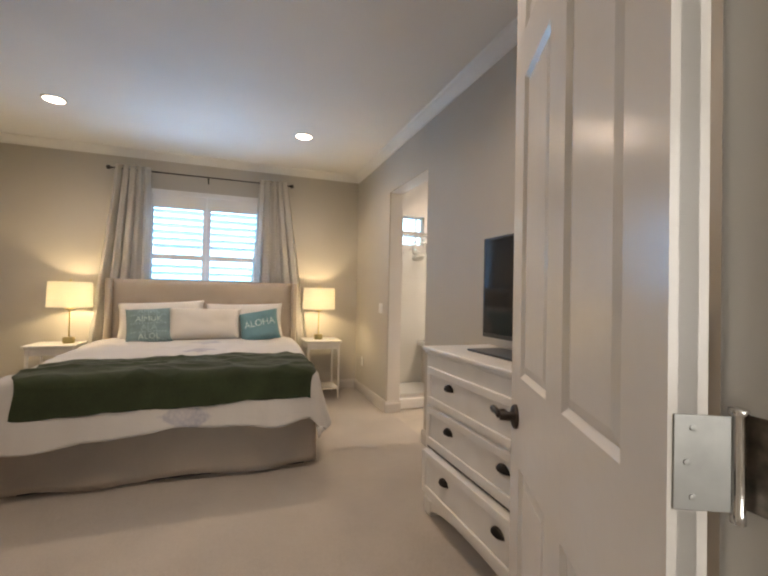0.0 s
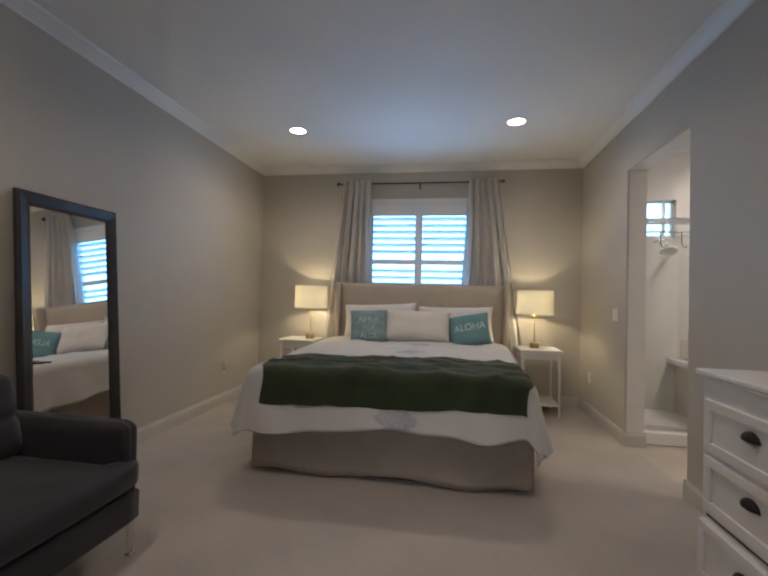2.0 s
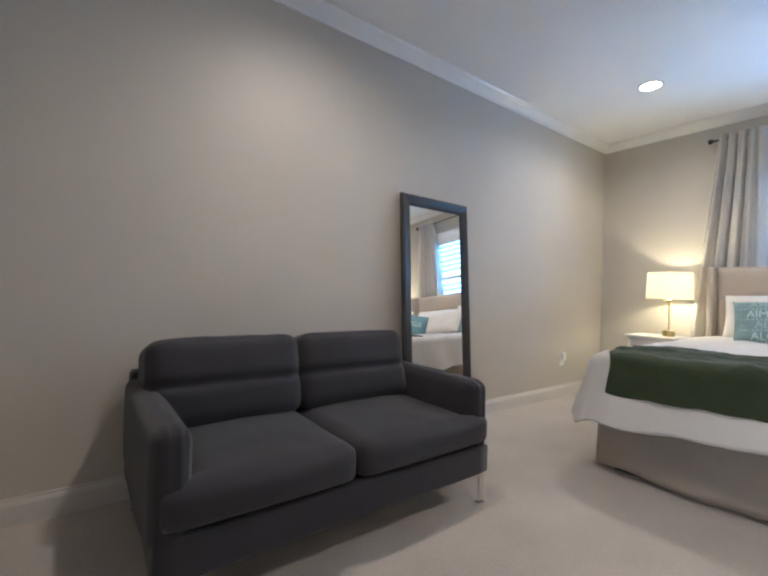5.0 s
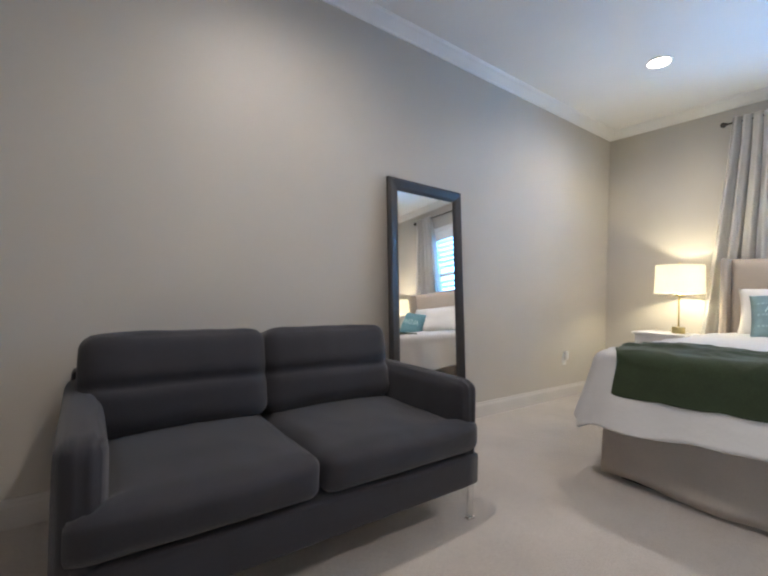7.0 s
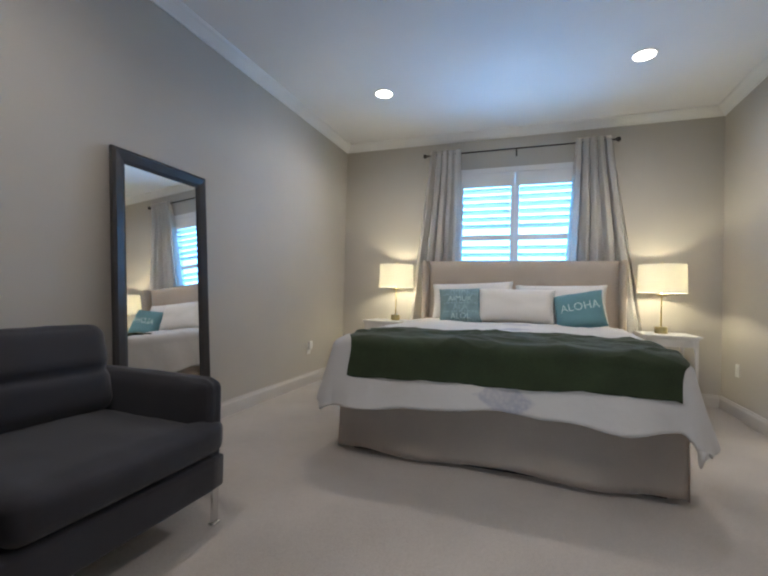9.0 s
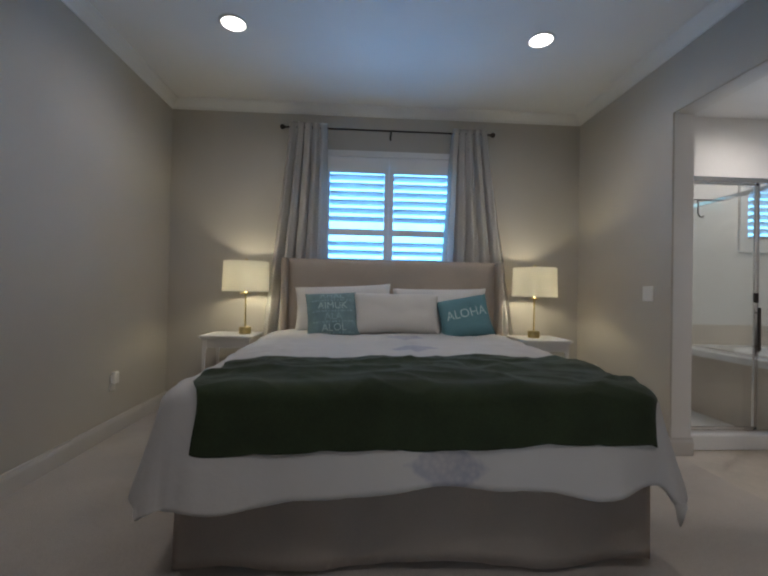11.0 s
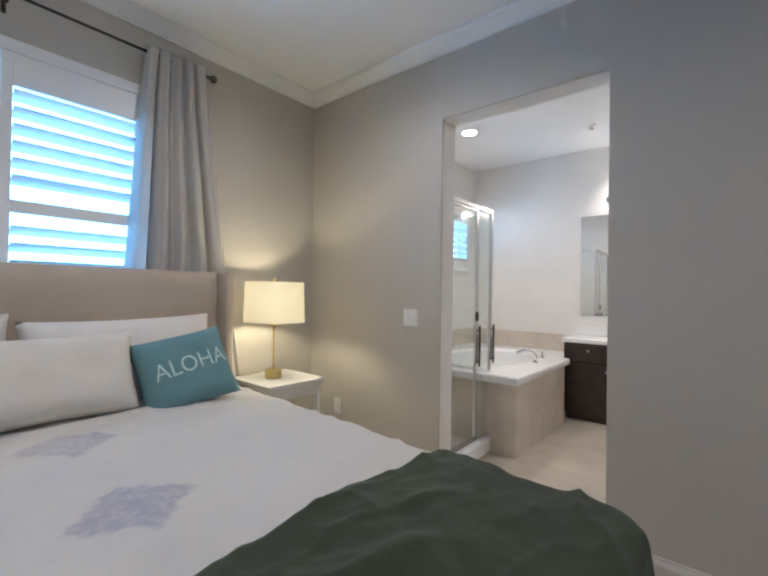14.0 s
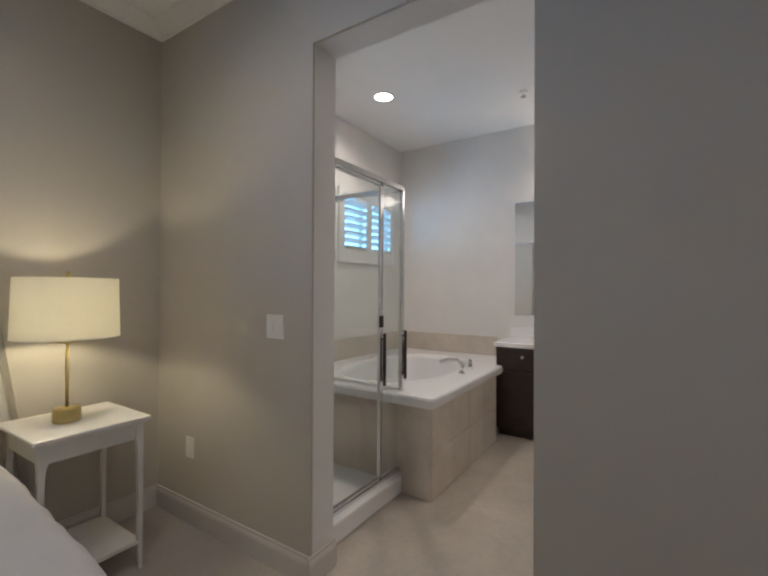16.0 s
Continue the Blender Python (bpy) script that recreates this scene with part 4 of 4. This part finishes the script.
def build_sofa():
    y0, y1, xb, xf = 1.83, 3.40, -1.95, -0.905
    mid = 2.58
    s = thing("sofa", (-1.43, mid, FZ), "charcoal velvet two-seat sofa with slim metal legs", "sofa")
    part("frame", cushion_bm(xb + 0.03, y0 + 0.01, 0.055, xf - 0.03, y1 - 0.01, 0.205, 0.02, (0, 0, 0)), SOFA, s, smooth=True)
    part("back_frame", cushion_bm(xb, y0 + 0.02, 0.14, xb + 0.13, y1 - 0.02, 0.57, 0.03, (0, 0, 0)), SOFA, s, smooth=True)
    for a, b in ((y0, y0 + 0.12), (y1 - 0.12, y1)):
        part("arm", cushion_bm(xb + 0.05, a, 0.14, xf - 0.05, b, 0.530, 0.045, (0.006, 0.008, 0.008)), SOFA, s, smooth=True)
    for a, b, sd in ((y0 + 0.12, mid, 1), (mid, y1 - 0.12, -1)):
        lo, hi = a + 0.003, b - 0.003
        part("seat_cushion", cushion_bm(-1.84, lo, 0.205, xf - 0.02, hi, 0.362, 0.052, (0.02, 0.004, 0.018), ear=(xf - 0.11, xf - 0.05, -sd * 0.112)), SOFA, s, smooth=True)
        tilt = Matrix.Translation((-1.68, 0, 0.36)) @ pose(0, 0, 0, 0, -14, 0) @ Matrix.Translation((1.68, 0, -0.36))
        part("back_cushion", cushion_bm(-1.76, a - 0.075 * (sd == 1), 0.315, -1.45, b, 0.712, 0.06, (0.030, 0.006, 0.012), tilt, seam=-0.05), SOFA, s, smooth=True)
    for lx in (xf - 0.06, xb + 0.1):
        for ly in (y0 + 0.06, y1 - 0.035):
            bm = bmesh.new()
            add_box(bm, lx - 0.006, ly - 0.018, FZ + 0.012, lx + 0.006, ly + 0.018, 0.057, bevel=0.002)
            add_box(bm, lx - 0.016, ly - 0.022, FZ, lx + 0.014, ly + 0.022, FZ + 0.012, bevel=0.003)
            part("leg", bm, CHROME, s, "polished metal leg")


build_sofa()


# ---- dresser and television ----
def build_dresser():
    x0, x1, y0, y1 = 1.605, 2.062, 2.46, 3.53
    d = thing("dresser", (1.83, 3.0, FZ), "white wooden dresser with six cup pulls, lowest drawer ajar", "dresser")
    part("top", box(x0 - 0.022, y0 - 0.02, 0.862, x1, y1 + 0.02, 0.886, bevel=0.006), WHITEWOOD, d)
    bm = bmesh.new()
    add_box(bm, x0, y0, FZ + 0.09, x1, y1, 0.845, bevel=0.004)
    add_box(bm, x0 - 0.012, y0 - 0.012, 0.845, x1, y1 + 0.012, 0.862, bevel=0.005)
    part("body", bm, WHITEWOOD, d)
    for a, b in ((y0, y0 + 0.09), (y1 - 0.09, y1)):
        part("foot", box(x0 - 0.004, a, FZ, x0 + 0.06, b, FZ + 0.092, bevel=0.006), WHITEWOOD, d)
        part("foot", box(x1 - 0.06, a, FZ, x1, b, FZ + 0.092, bevel=0.006), WHITEWOOD, d)
    # scalloped apron between the feet
    n = 30
    bm = bmesh.new()
    row = []
    for i in range(n + 1):
        t = i / n
        yy = y0 + 0.09 + t * (y1 - y0 - 0.18)
        low = FZ + 0.092 - 0.055 * (abs(2 * t - 1) ** 3)
        row.append([bm.verts.new((xx, yy, zz)) for xx in (x0, x0 + 0.02) for zz in (low - 0.004, FZ + 0.093)])
    for a, b in zip(row, row[1:]):
        for i, j in ((0, 1), (1, 3), (3, 2), (2, 0)):
            bm.faces.new((a[i], a[j], b[j], b[i]))
    part("apron", bm, WHITEWOOD, d)
    # the body is solid, so a black strip gives the gap its shade
    part("shadow_gap", box(x0 - 0.001, y0 + 0.03, 0.284, x0 + 0.004, y1 - 0.03, 0.294), BLACKWOOD, d, "black strip standing for the shade in the gap above the lowest drawer")
    for z0, z1, out in ((0.555, 0.768, 0.0), (0.315, 0.535, 0.0), (0.035, 0.277, 0.022)):
        xf = x0 - 0.016 - out
        bm = bmesh.new()
        a, b, s = y0 + 0.035, y1 - 0.035, 0.04
        for q in ((a, z0, b, z0 + s), (a, z1 - s, b, z1), (a, z0 + s, a + s, z1 - s), (b - s, z0 + s, b, z1 - s)):
            add_box(bm, xf, q[0], q[1], x0 + 0.003, q[2], q[3], bevel=0.003)
        add_box(bm, xf + 0.010, a + s - 0.002, z0 + s - 0.002, x0 + 0.003, b - s + 0.002, z1 - s + 0.002)
        dr = part("drawer", bm, WHITEWOOD, d)
        zc = (z0 + z1) / 2 + 0.028
        for yc in (3.235, 2.745):
            # a cup pull: half a dome, open below
            hw, hh, dp = 0.046, 0.034, 0.024
            def cup(p, q):
                th, ph = math.pi * p, math.pi / 2 * q
                return Vector((xf + 0.010 - dp * math.sin(ph) * (0.35 + 0.65 * math.sin(th)), yc + hw * math.cos(th) * (0.55 + 0.45 * math.cos(ph * 0.6)), zc - 0.012 + hh * math.sin(th) * math.cos(ph)))
            bm = grid(cup, 16, 8)
            bmesh.ops.solidify(bm, geom=bm.faces[:], thickness=0.002)
            part("cup_pull", bm, BRONZE, dr, "dark bronze cup pull", smooth=True)


build_dresser()


def build_tv():
    t = thing("television", (1.86, 2.83, 0.886), "flat black television on a stand, switched off", "television")
    y0, y1, z0, z1, x = 2.345, 3.295, 0.968, 1.532, 1.845
    part("case", box(x + 0.006, y0, z0, x + 0.045, y1, z1, bevel=0.006), BLACKPLASTIC, t)
    bm = bmesh.new()
    for q in ((y0, z0, y1, z0 + 0.022), (y0, z1 - 0.014, y1, z1), (y0, z0 + 0.022, y0 + 0.014, z1 - 0.014), (y1 - 0.014, z0 + 0.022, y1, z1 - 0.014)):
        add_box(bm, x - 0.002, q[0], q[1], x + 0.010, q[2], q[3], bevel=0.002)
    part("bezel", bm, BLACKPLASTIC, t)
    part("screen", box(x + 0.001, y0 + 0.013, z0 + 0.021, x + 0.007, y1 - 0.013, z1 - 0.013), SCREEN, t, "dark glossy screen")
    part("neck", box(x + 0.02, 2.77, 0.895, x + 0.05, 2.87, 1.02, bevel=0.004), BLACKPLASTIC, t)
    part("stand", box(x - 0.10, 2.53, 0.886, x + 0.13, 3.30, 0.898, bevel=0.005), BLACKPLASTIC, t)


build_tv()


# ---- bedroom door, standing open ----
def build_door():
    ang = 64.5
    m = Matrix.Translation((0.961, 1.530, 0)) @ pose(0, 0, 0, 0, 0, ang)   # x along the leaf from the hinges, y to the face seen
    w, th, h = 0.78, 0.04, 2.355
    d = thing("door_1", (0.961, 1.530, FZ), "open white six-panel door with dark lever handle", "door", kind="structure")
    bm = bmesh.new()
    cols = ((0.105, 0.34), (0.44, 0.675))
    rows = ((0.24, 0.74), (0.98, 1.80), (1.93, 2.22))
    add_box(bm, 0, 0.010, FZ + 0.01, w, th - 0.010, h, m=m)
    xs = [0.0, cols[0][0], cols[0][1], cols[1][0], cols[1][1], w]
    for x0, x1 in ((xs[0], xs[1]), (xs[2], xs[3]), (xs[4], xs[5])):
        add_box(bm, x0, 0, FZ + 0.01, x1, th, h, m=m)
    for x0, x1 in cols:
        for z0, z1 in ((FZ + 0.01, rows[0][0]), (rows[0][1], rows[1][0]), (rows[1][1], rows[2][0]), (rows[2][1], h)):
            add_box(bm, x0, 0, z0, x1, th, z1, m=m)
    bmesh.ops.remove_doubles(bm, verts=bm.verts, dist=1e-5)
    leaf = part("leaf", bm, DOORPAINT, d)
    for x0, x1 in cols:
        for z0, z1 in rows:
            for face in (0, 1):
                bm = bmesh.new()
                rings = []
                for inset, dep in ((0.0, 0.0), (0.006, 0.004), (0.014, 0.009), (0.036, 0.003)):
                    y = th - dep if face else dep
                    rings.append([bm.verts.new(m @ Vector((px, y, pz))) for px, pz in ((x0 + inset, z0 + inset), (x1 - inset, z0 + inset), (x1 - inset, z1 - inset), (x0 + inset, z1 - inset))])
                for a, b in zip(rings, rings[1:]):
                    for i in range(4):
                        bm.faces.new((a[i], a[(i + 1) % 4], b[(i + 1) % 4], b[i]))
                bm.faces.new(rings[-1])
                part("panel", bm, DOORPAINT, leaf)
    # lever handles
    for y, s in ((th, 1), (0.0, -1)):
        bm = lathe([(0.033, 0.0), (0.033, 0.006), (0.027, 0.012), (0.013, 0.016), (0.012, 0.045)], (0, 0, 0), 24, axis=pose(0, 0, 0, -90 * s, 0, 0))
        for v in bm.verts:
            v.co = m @ (v.co + Vector((w - 0.065, y, 0.865)))
        hd = part("handle", bm, BRONZE, leaf, "dark bronze lever handle", smooth=True)
        pts = [(w - 0.065 + k * 0.010, y + s * (0.046 + 0.010 * math.sin(k * 0.35)), 0.865 + 0.012 * math.sin(k * 0.45)) for k in range(10)]
        part("handle", tube([m @ Vector(p) for p in pts], 0.0085, 10), BRONZE, leaf, smooth=True)
    part("latch_plate", box(w, th / 2 - 0.012, 0.81, w + 0.002, th / 2 + 0.012, 0.92, m=m), STEEL, leaf)
    # hinges: a leaf on the door's edge, a knuckle, a leaf on the jamb
    for z in (0.12, 1.027, 1.75, 2.2):
        hg = part("hinge", box(-0.0025, -0.022, z - 0.05, 0.0, 0.035, z + 0.05, bevel=0.001, m=m), STEEL, d, "satin metal butt hinge")
        px, py = 0.986, 1.516
        bm = lathe([(0.003, -0.062), (0.007, -0.060), (0.007, -0.050), (0.0065, -0.049), (0.0065, 0.051), (0.009, 0.053), (0.009, 0.058), (0.003, 0.060)], (px, py, z), 16)
        part("knuckle", bm, CHROME, d, smooth=True)
        part("jamb_leaf", box(HX1 - 0.0025, YS - 0.07, z - 0.05, HX1 - 0.0002, YS - 0.004, z + 0.05, bevel=0.0008), TARNISH, d, "tarnished hinge leaf on the jamb")
        for dz in (-0.036, 0.0, 0.036):
            part("screw", lathe([(0.0035, 0.0), (0.0035, 0.0012), (0.001, 0.0015)], (0, 0, 0), 10, axis=m @ pose(-0.0025, 0.016 + 0.006 * (dz == 0), z + dz, 0, -90, 0)), STEEL, hg)


build_door()


# ---- bathroom ----
def build_shower():
    s = thing("shower_enclosure", (2.66, 5.7, FZ), "chrome-framed clear glass shower enclosure with a low white curb", "shower")
    y, x0, x1, zt = 5.68, XE + TH + 0.01, 3.13, 1.935
    part("curb", box(x0, y - 0.06, FZ - 0.004, 3.098, y + 0.06, 0.0, bevel=0.01), ACRYLIC, s, "white curb")
    part("shower_pan", box(x0, y + 0.06, FZ - 0.004, 3.098, YN, FZ + 0.03), ACRYLIC, s)
    bm = bmesh.new()
    c = 0.015
    add_box(bm, x0, y - c, zt - 0.035, x1 + c, y + c, zt, bevel=0.003)
    add_box(bm, x0, y - c, 0.0, x1 + c, y + c, 0.023, bevel=0.003)
    for x in (x0, x1 - 0.012):
        add_box(bm, x, y - c, 0.023, x + 0.027, y + c, zt - 0.035, bevel=0.003)
    add_box(bm, x1 - c, y + c, zt - 0.035, x1 + c, YN, zt, bevel=0.003)
    add_box(bm, x1 - c, y + c, 0.536, x1 + c, YN, 0.550, bevel=0.003)
    part("frame", bm, CHROME, s)
    bm = bmesh.new()
    d0, d1 = x0 + 0.03, 2.875
    for q in ((d0, 0.027, d0 + 0.018, zt - 0.04), (d1 - 0.022, 0.027, d1, zt - 0.04), (d0, 0.027, d1, 0.045), (d0, zt - 0.058, d1, zt - 0.04)):
        add_box(bm, q[0], y - 0.012, q[1], q[2], y + 0.008, q[3], bevel=0.002)
    part("door_frame", bm, CHROME, s)
    part("glass_door", box(d0 + 0.01, y - 0.004, 0.035, d1 - 0.01, y + 0.002, zt - 0.05), GLASS, s).visible_shadow = False
    part("fixed_glass", box(d1 + 0.004, y - 0.002, 0.023, x1 - 0.012, y + 0.004, zt - 0.035), GLASS, s).visible_shadow = False
    part("side_glass", box(x1 - 0.003, y + 0.015, 0.550, x1 + 0.003, YN, zt - 0.035), GLASS, s).visible_shadow = False
    part("mullion", box(d1 + 0.001, y - 0.014, 0.023, d1 + 0.012, y + 0.014, zt - 0.035, bevel=0.002), CHROME, s)
    for px in (2.862, 3.118):
        bar = part("pull", box(px - 0.011, y - 0.048, 0.62, px + 0.011, y - 0.034, 0.95, bevel=0.005), BRONZE, s, "dark pull handle")
        for pz in (0.66, 0.91):
            part("standoff", box(px - 0.006, y - 0.036, pz - 0.006, px + 0.006, y - 0.010, pz + 0.006, bevel=0.001), BRONZE, bar)
    part("catch", box(2.838, y - 0.03, 0.985, 2.868, y - 0.012, 1.06, bevel=0.004), BRONZE, s)
    rail = part("towel_rail", tube([(x0 + 0.12, 6.25, 1.90), (x1 - 0.02, 6.25, 1.90)], 0.009), CHROME, s, smooth=True)
    for hx in (2.50, 2.68, 2.88):
        part("hook", tube([(hx, 6.25, 1.905), (hx, 6.235, 1.86), (hx, 6.24, 1.78), (hx + 0.015, 6.23, 1.74), (hx + 0.035, 6.23, 1.735), (hx + 0.045, 6.23, 1.76)], 0.005, 8), BRONZE, rail)
    head = part("shower_arm", tube([(2.86, YN, 1.86), (2.86, 6.66, 1.87), (2.86, 6.5, 1.83), (2.86, 6.46, 1.79)], 0.010), CHROME, s, smooth=True)
    part("shower_rose", lathe([(0.015, 0.06), (0.04, 0.045), (0.085, 0.02), (0.09, 0.0), (0.085, -0.008), (0.01, -0.01)], (2.86, 6.45, 1.72), 28, axis=pose(0, 0, 0, -25, 0, 0)), PLASTIC, head, smooth=True)


build_shower()


def build_tub():
    t = thing("bathtub", (3.9, 6.1, FZ), "white drop-in bathtub in a beige tiled deck", "bathtub")
    zt = 0.50
    x0, y0, x1, xe, y1 = 3.04, 5.40, 4.33, BE, YN
    # tiled apron, each tile proud of its joint
    bm = bmesh.new()
    add_box(bm, x0 + 0.006, y0 + 0.006, FZ - 0.004, x1, y0 + 0.09, zt - 0.02)
    add_box(bm, x0 + 0.006, y0 + 0.09, FZ - 0.004, x0 + 0.09, 5.62, zt - 0.02)
    add_box(bm, x1 - 0.09, y0 + 0.09, FZ - 0.004, x1 - 0.006, 5.60, zt - 0.02)
    add_box(bm, x1, 5.60, FZ - 0.004, xe, 5.66, zt - 0.02)
    deck = part("deck", bm, DECKTILE, t)
    xs = np.linspace(x0, x1, 5)
    for a, b in zip(xs, xs[1:]):
        for z0, z1 in ((FZ, 0.185), (0.188, zt - 0.02)):
            part("tile", box(a + 0.001, y0, z0, b - 0.001, y0 + 0.008, z1, bevel=0.0015, seg=1), DECKTILE, deck)
    for z0, z1 in ((FZ, 0.185), (0.188, zt - 0.02)):
        part("tile", box(x0, y0 + 0.009, z0, x0 + 0.008, 5.62, z1, bevel=0.0015, seg=1), DECKTILE, deck)
    part("knee_wall", box(3.10, 5.622, FZ - 0.004, 3.16, YN, 0.532, bevel=0.004), DECKTILE, deck, "beige tiled low wall beside the shower")
    # rim and basin in one moulded shell
    cx, cy, ax, ay = 3.98, 6.12, 0.70, 0.46
    rx0, ry0, rx1, ry1 = x0 - 0.012, y0 - 0.012, xe, y1
    n = 72
    bm = bmesh.new()

    def outer(a, inset):
        c, s = math.cos(a), math.sin(a)
        sc = min(((rx1 - cx) if c > 0 else (cx - rx0)) / max(abs(c), 1e-6), ((ry1 - cy) if s > 0 else (cy - ry0)) / max(abs(s), 1e-6)) - inset
        return cx + c * sc, cy + s * sc

    corner = [math.atan2(ry0 - cy, rx0 - cx), math.atan2(ry0 - cy, rx1 - cx), math.atan2(ry1 - cy, rx1 - cx), math.atan2(ry1 - cy, rx0 - cx)]
    angles = sorted([-math.pi + 2 * math.pi * (i + 0.5) / n for i in range(n)] + corner)
    loops = []
    for inset, z in ((0.0, zt - 0.03), (0.0, zt + 0.022), (0.01, zt + 0.034), (0.08, zt + 0.034)):
        loops.append([bm.verts.new((*outer(a, inset), z)) for a in angles])
    for kx, z in ((1.04, zt + 0.034), (1.0, zt + 0.028), (0.97, zt + 0.0), (0.90, 0.25), (0.82, 0.12), (0.6, 0.075), (0.05, 0.07)):
        loops.append([bm.verts.new((cx + ax * kx * math.copysign(abs(math.cos(a)) ** 0.8, math.cos(a)), cy + ay * kx * math.copysign(abs(math.sin(a)) ** 0.8, math.sin(a)), z)) for a in angles])
    for a, b in zip(loops, loops[1:]):
        for i in range(len(angles)):
            j = (i + 1) % len(angles)
            bm.faces.new((a[i], a[j], b[j], b[i]))
    bm.faces.new(loops[-1])
    part("tub_shell", bm, ACRYLIC, t, "glossy white tub and rim", smooth=False)
    bm = bmesh.new()
    add_box(bm, 3.16, YN - 0.012, zt + 0.034, BE - 0.012, YN, 0.74, bevel=0.003)
    add_box(bm, BE - 0.012, 5.60, zt + 0.034, BE, YN - 0.012, 0.74, bevel=0.003)
    part("backsplash", bm, DECKTILE, t, "beige tile border")
    f = thing("tub_faucet", (3.98, 5.56, zt + 0.034), "chrome arched tub faucet with a lever", "faucet")
    fx, fy, fz = 3.90, 5.555, zt + 0.034
    part("spout", tube([(fx, fy, fz), (fx, fy, fz + 0.07), (fx - 0.02, fy + 0.03, fz + 0.115), (fx - 0.06, fy + 0.09, fz + 0.12), (fx - 0.10, fy + 0.15, fz + 0.095)], 0.016, 12), CHROME, f, smooth=True)
    part("escutcheon", lathe([(0.03, 0), (0.03, 0.008), (0.02, 0.014)], (fx, fy, fz), 20), CHROME, f, smooth=True)
    part("lever", lathe([(0.022, 0), (0.02, 0.03), (0.012, 0.05), (0.016, 0.075), (0.004, 0.085)], (fx + 0.24, fy + 0.02, fz), 16), CHROME, f, smooth=True)


build_tub()


def build_vanity():
    v = thing("vanity", (4.74, 4.8, FZ), "espresso wood bathroom vanity with a white top", "vanity")
    x0, y0, y1 = 4.48, 4.0, 5.45
    part("body", box(x0, y0, FZ + 0.07, BE, y1, 0.705, bevel=0.003), ESPRESSO, v)
    part("plinth", box(x0 + 0.05, y0, FZ - 0.004, BE, y1 - 0.01, FZ + 0.07), ESPRESSO, v)
    part("top", box(x0 - 0.025, y0, 0.705, BE, y1 + 0.02, 0.748, bevel=0.006), ACRYLIC, v, "white counter top")
    part("backsplash", box(BE - 0.018, y0, 0.748, BE, y1 + 0.02, 0.85, bevel=0.003), ACRYLIC, v)
    for a, b in ((4.98, 5.43), (4.50, 4.96), (4.02, 4.48)):
        for z0, z1 in ((FZ + 0.09, 0.49), (0.51, 0.69)):
            dr = part("door" if z0 < 0.1 else "drawer", box(x0 - 0.018, a, z0, x0, b, z1, bevel=0.003), ESPRESSO, v)
            part("knob", lathe([(0.006, 0), (0.006, 0.014), (0.014, 0.018), (0.014, 0.024), (0.004, 0.028)], (x0 - 0.018, a + 0.05 if z0 < 0.1 else (a + b) / 2, z1 - 0.06), 14, axis=pose(0, 0, 0, 0, -90, 0)), STEEL, dr)
    m = thing("vanity_mirror", (BE, 4.85, 1.05), "frameless mirror above the vanity", "mirror")
    part("mirror_glass", box(BE - 0.008, 4.05, 0.975, BE - 0.002, 5.42, 2.13, bevel=0.001), MIRROR, m)


build_vanity()


def vanity_light():
    v = thing("vanity_light", (BE, 4.75, 2.30), "lit glass-globe bar light above the vanity mirror", "wall light")
    part("back_plate", box(BE - 0.025, 4.35, 2.27, BE, 5.15, 2.33, bevel=0.006), CHROME, v)
    for y in (4.45, 4.75, 5.05):
        part("globe", lathe([(0.02, 0.0), (0.05, 0.02), (0.062, 0.06), (0.05, 0.1), (0.02, 0.12)], (BE - 0.09, y, 2.24), 20), GLOBE, v, "lit white glass globe", smooth=True)
        part("arm", tube([(BE - 0.025, y, 2.30), (BE - 0.09, y, 2.30)], 0.01), CHROME, v)


vanity_light()


def sprinkler(x, y, z):
    s = thing("sprinkler", (x, y, z), "small white ceiling sprinkler", "sprinkler")
    part("flange", lathe([(0.04, 0), (0.038, -0.006), (0.02, -0.012)], (x, y, z), 20), PLASTIC, s, smooth=True)
    part("nozzle", lathe([(0.012, -0.012), (0.010, -0.035), (0.022, -0.037), (0.022, -0.041)], (x, y, z), 14), CHROME, s)


sprinkler(4.25, 5.15, BH)
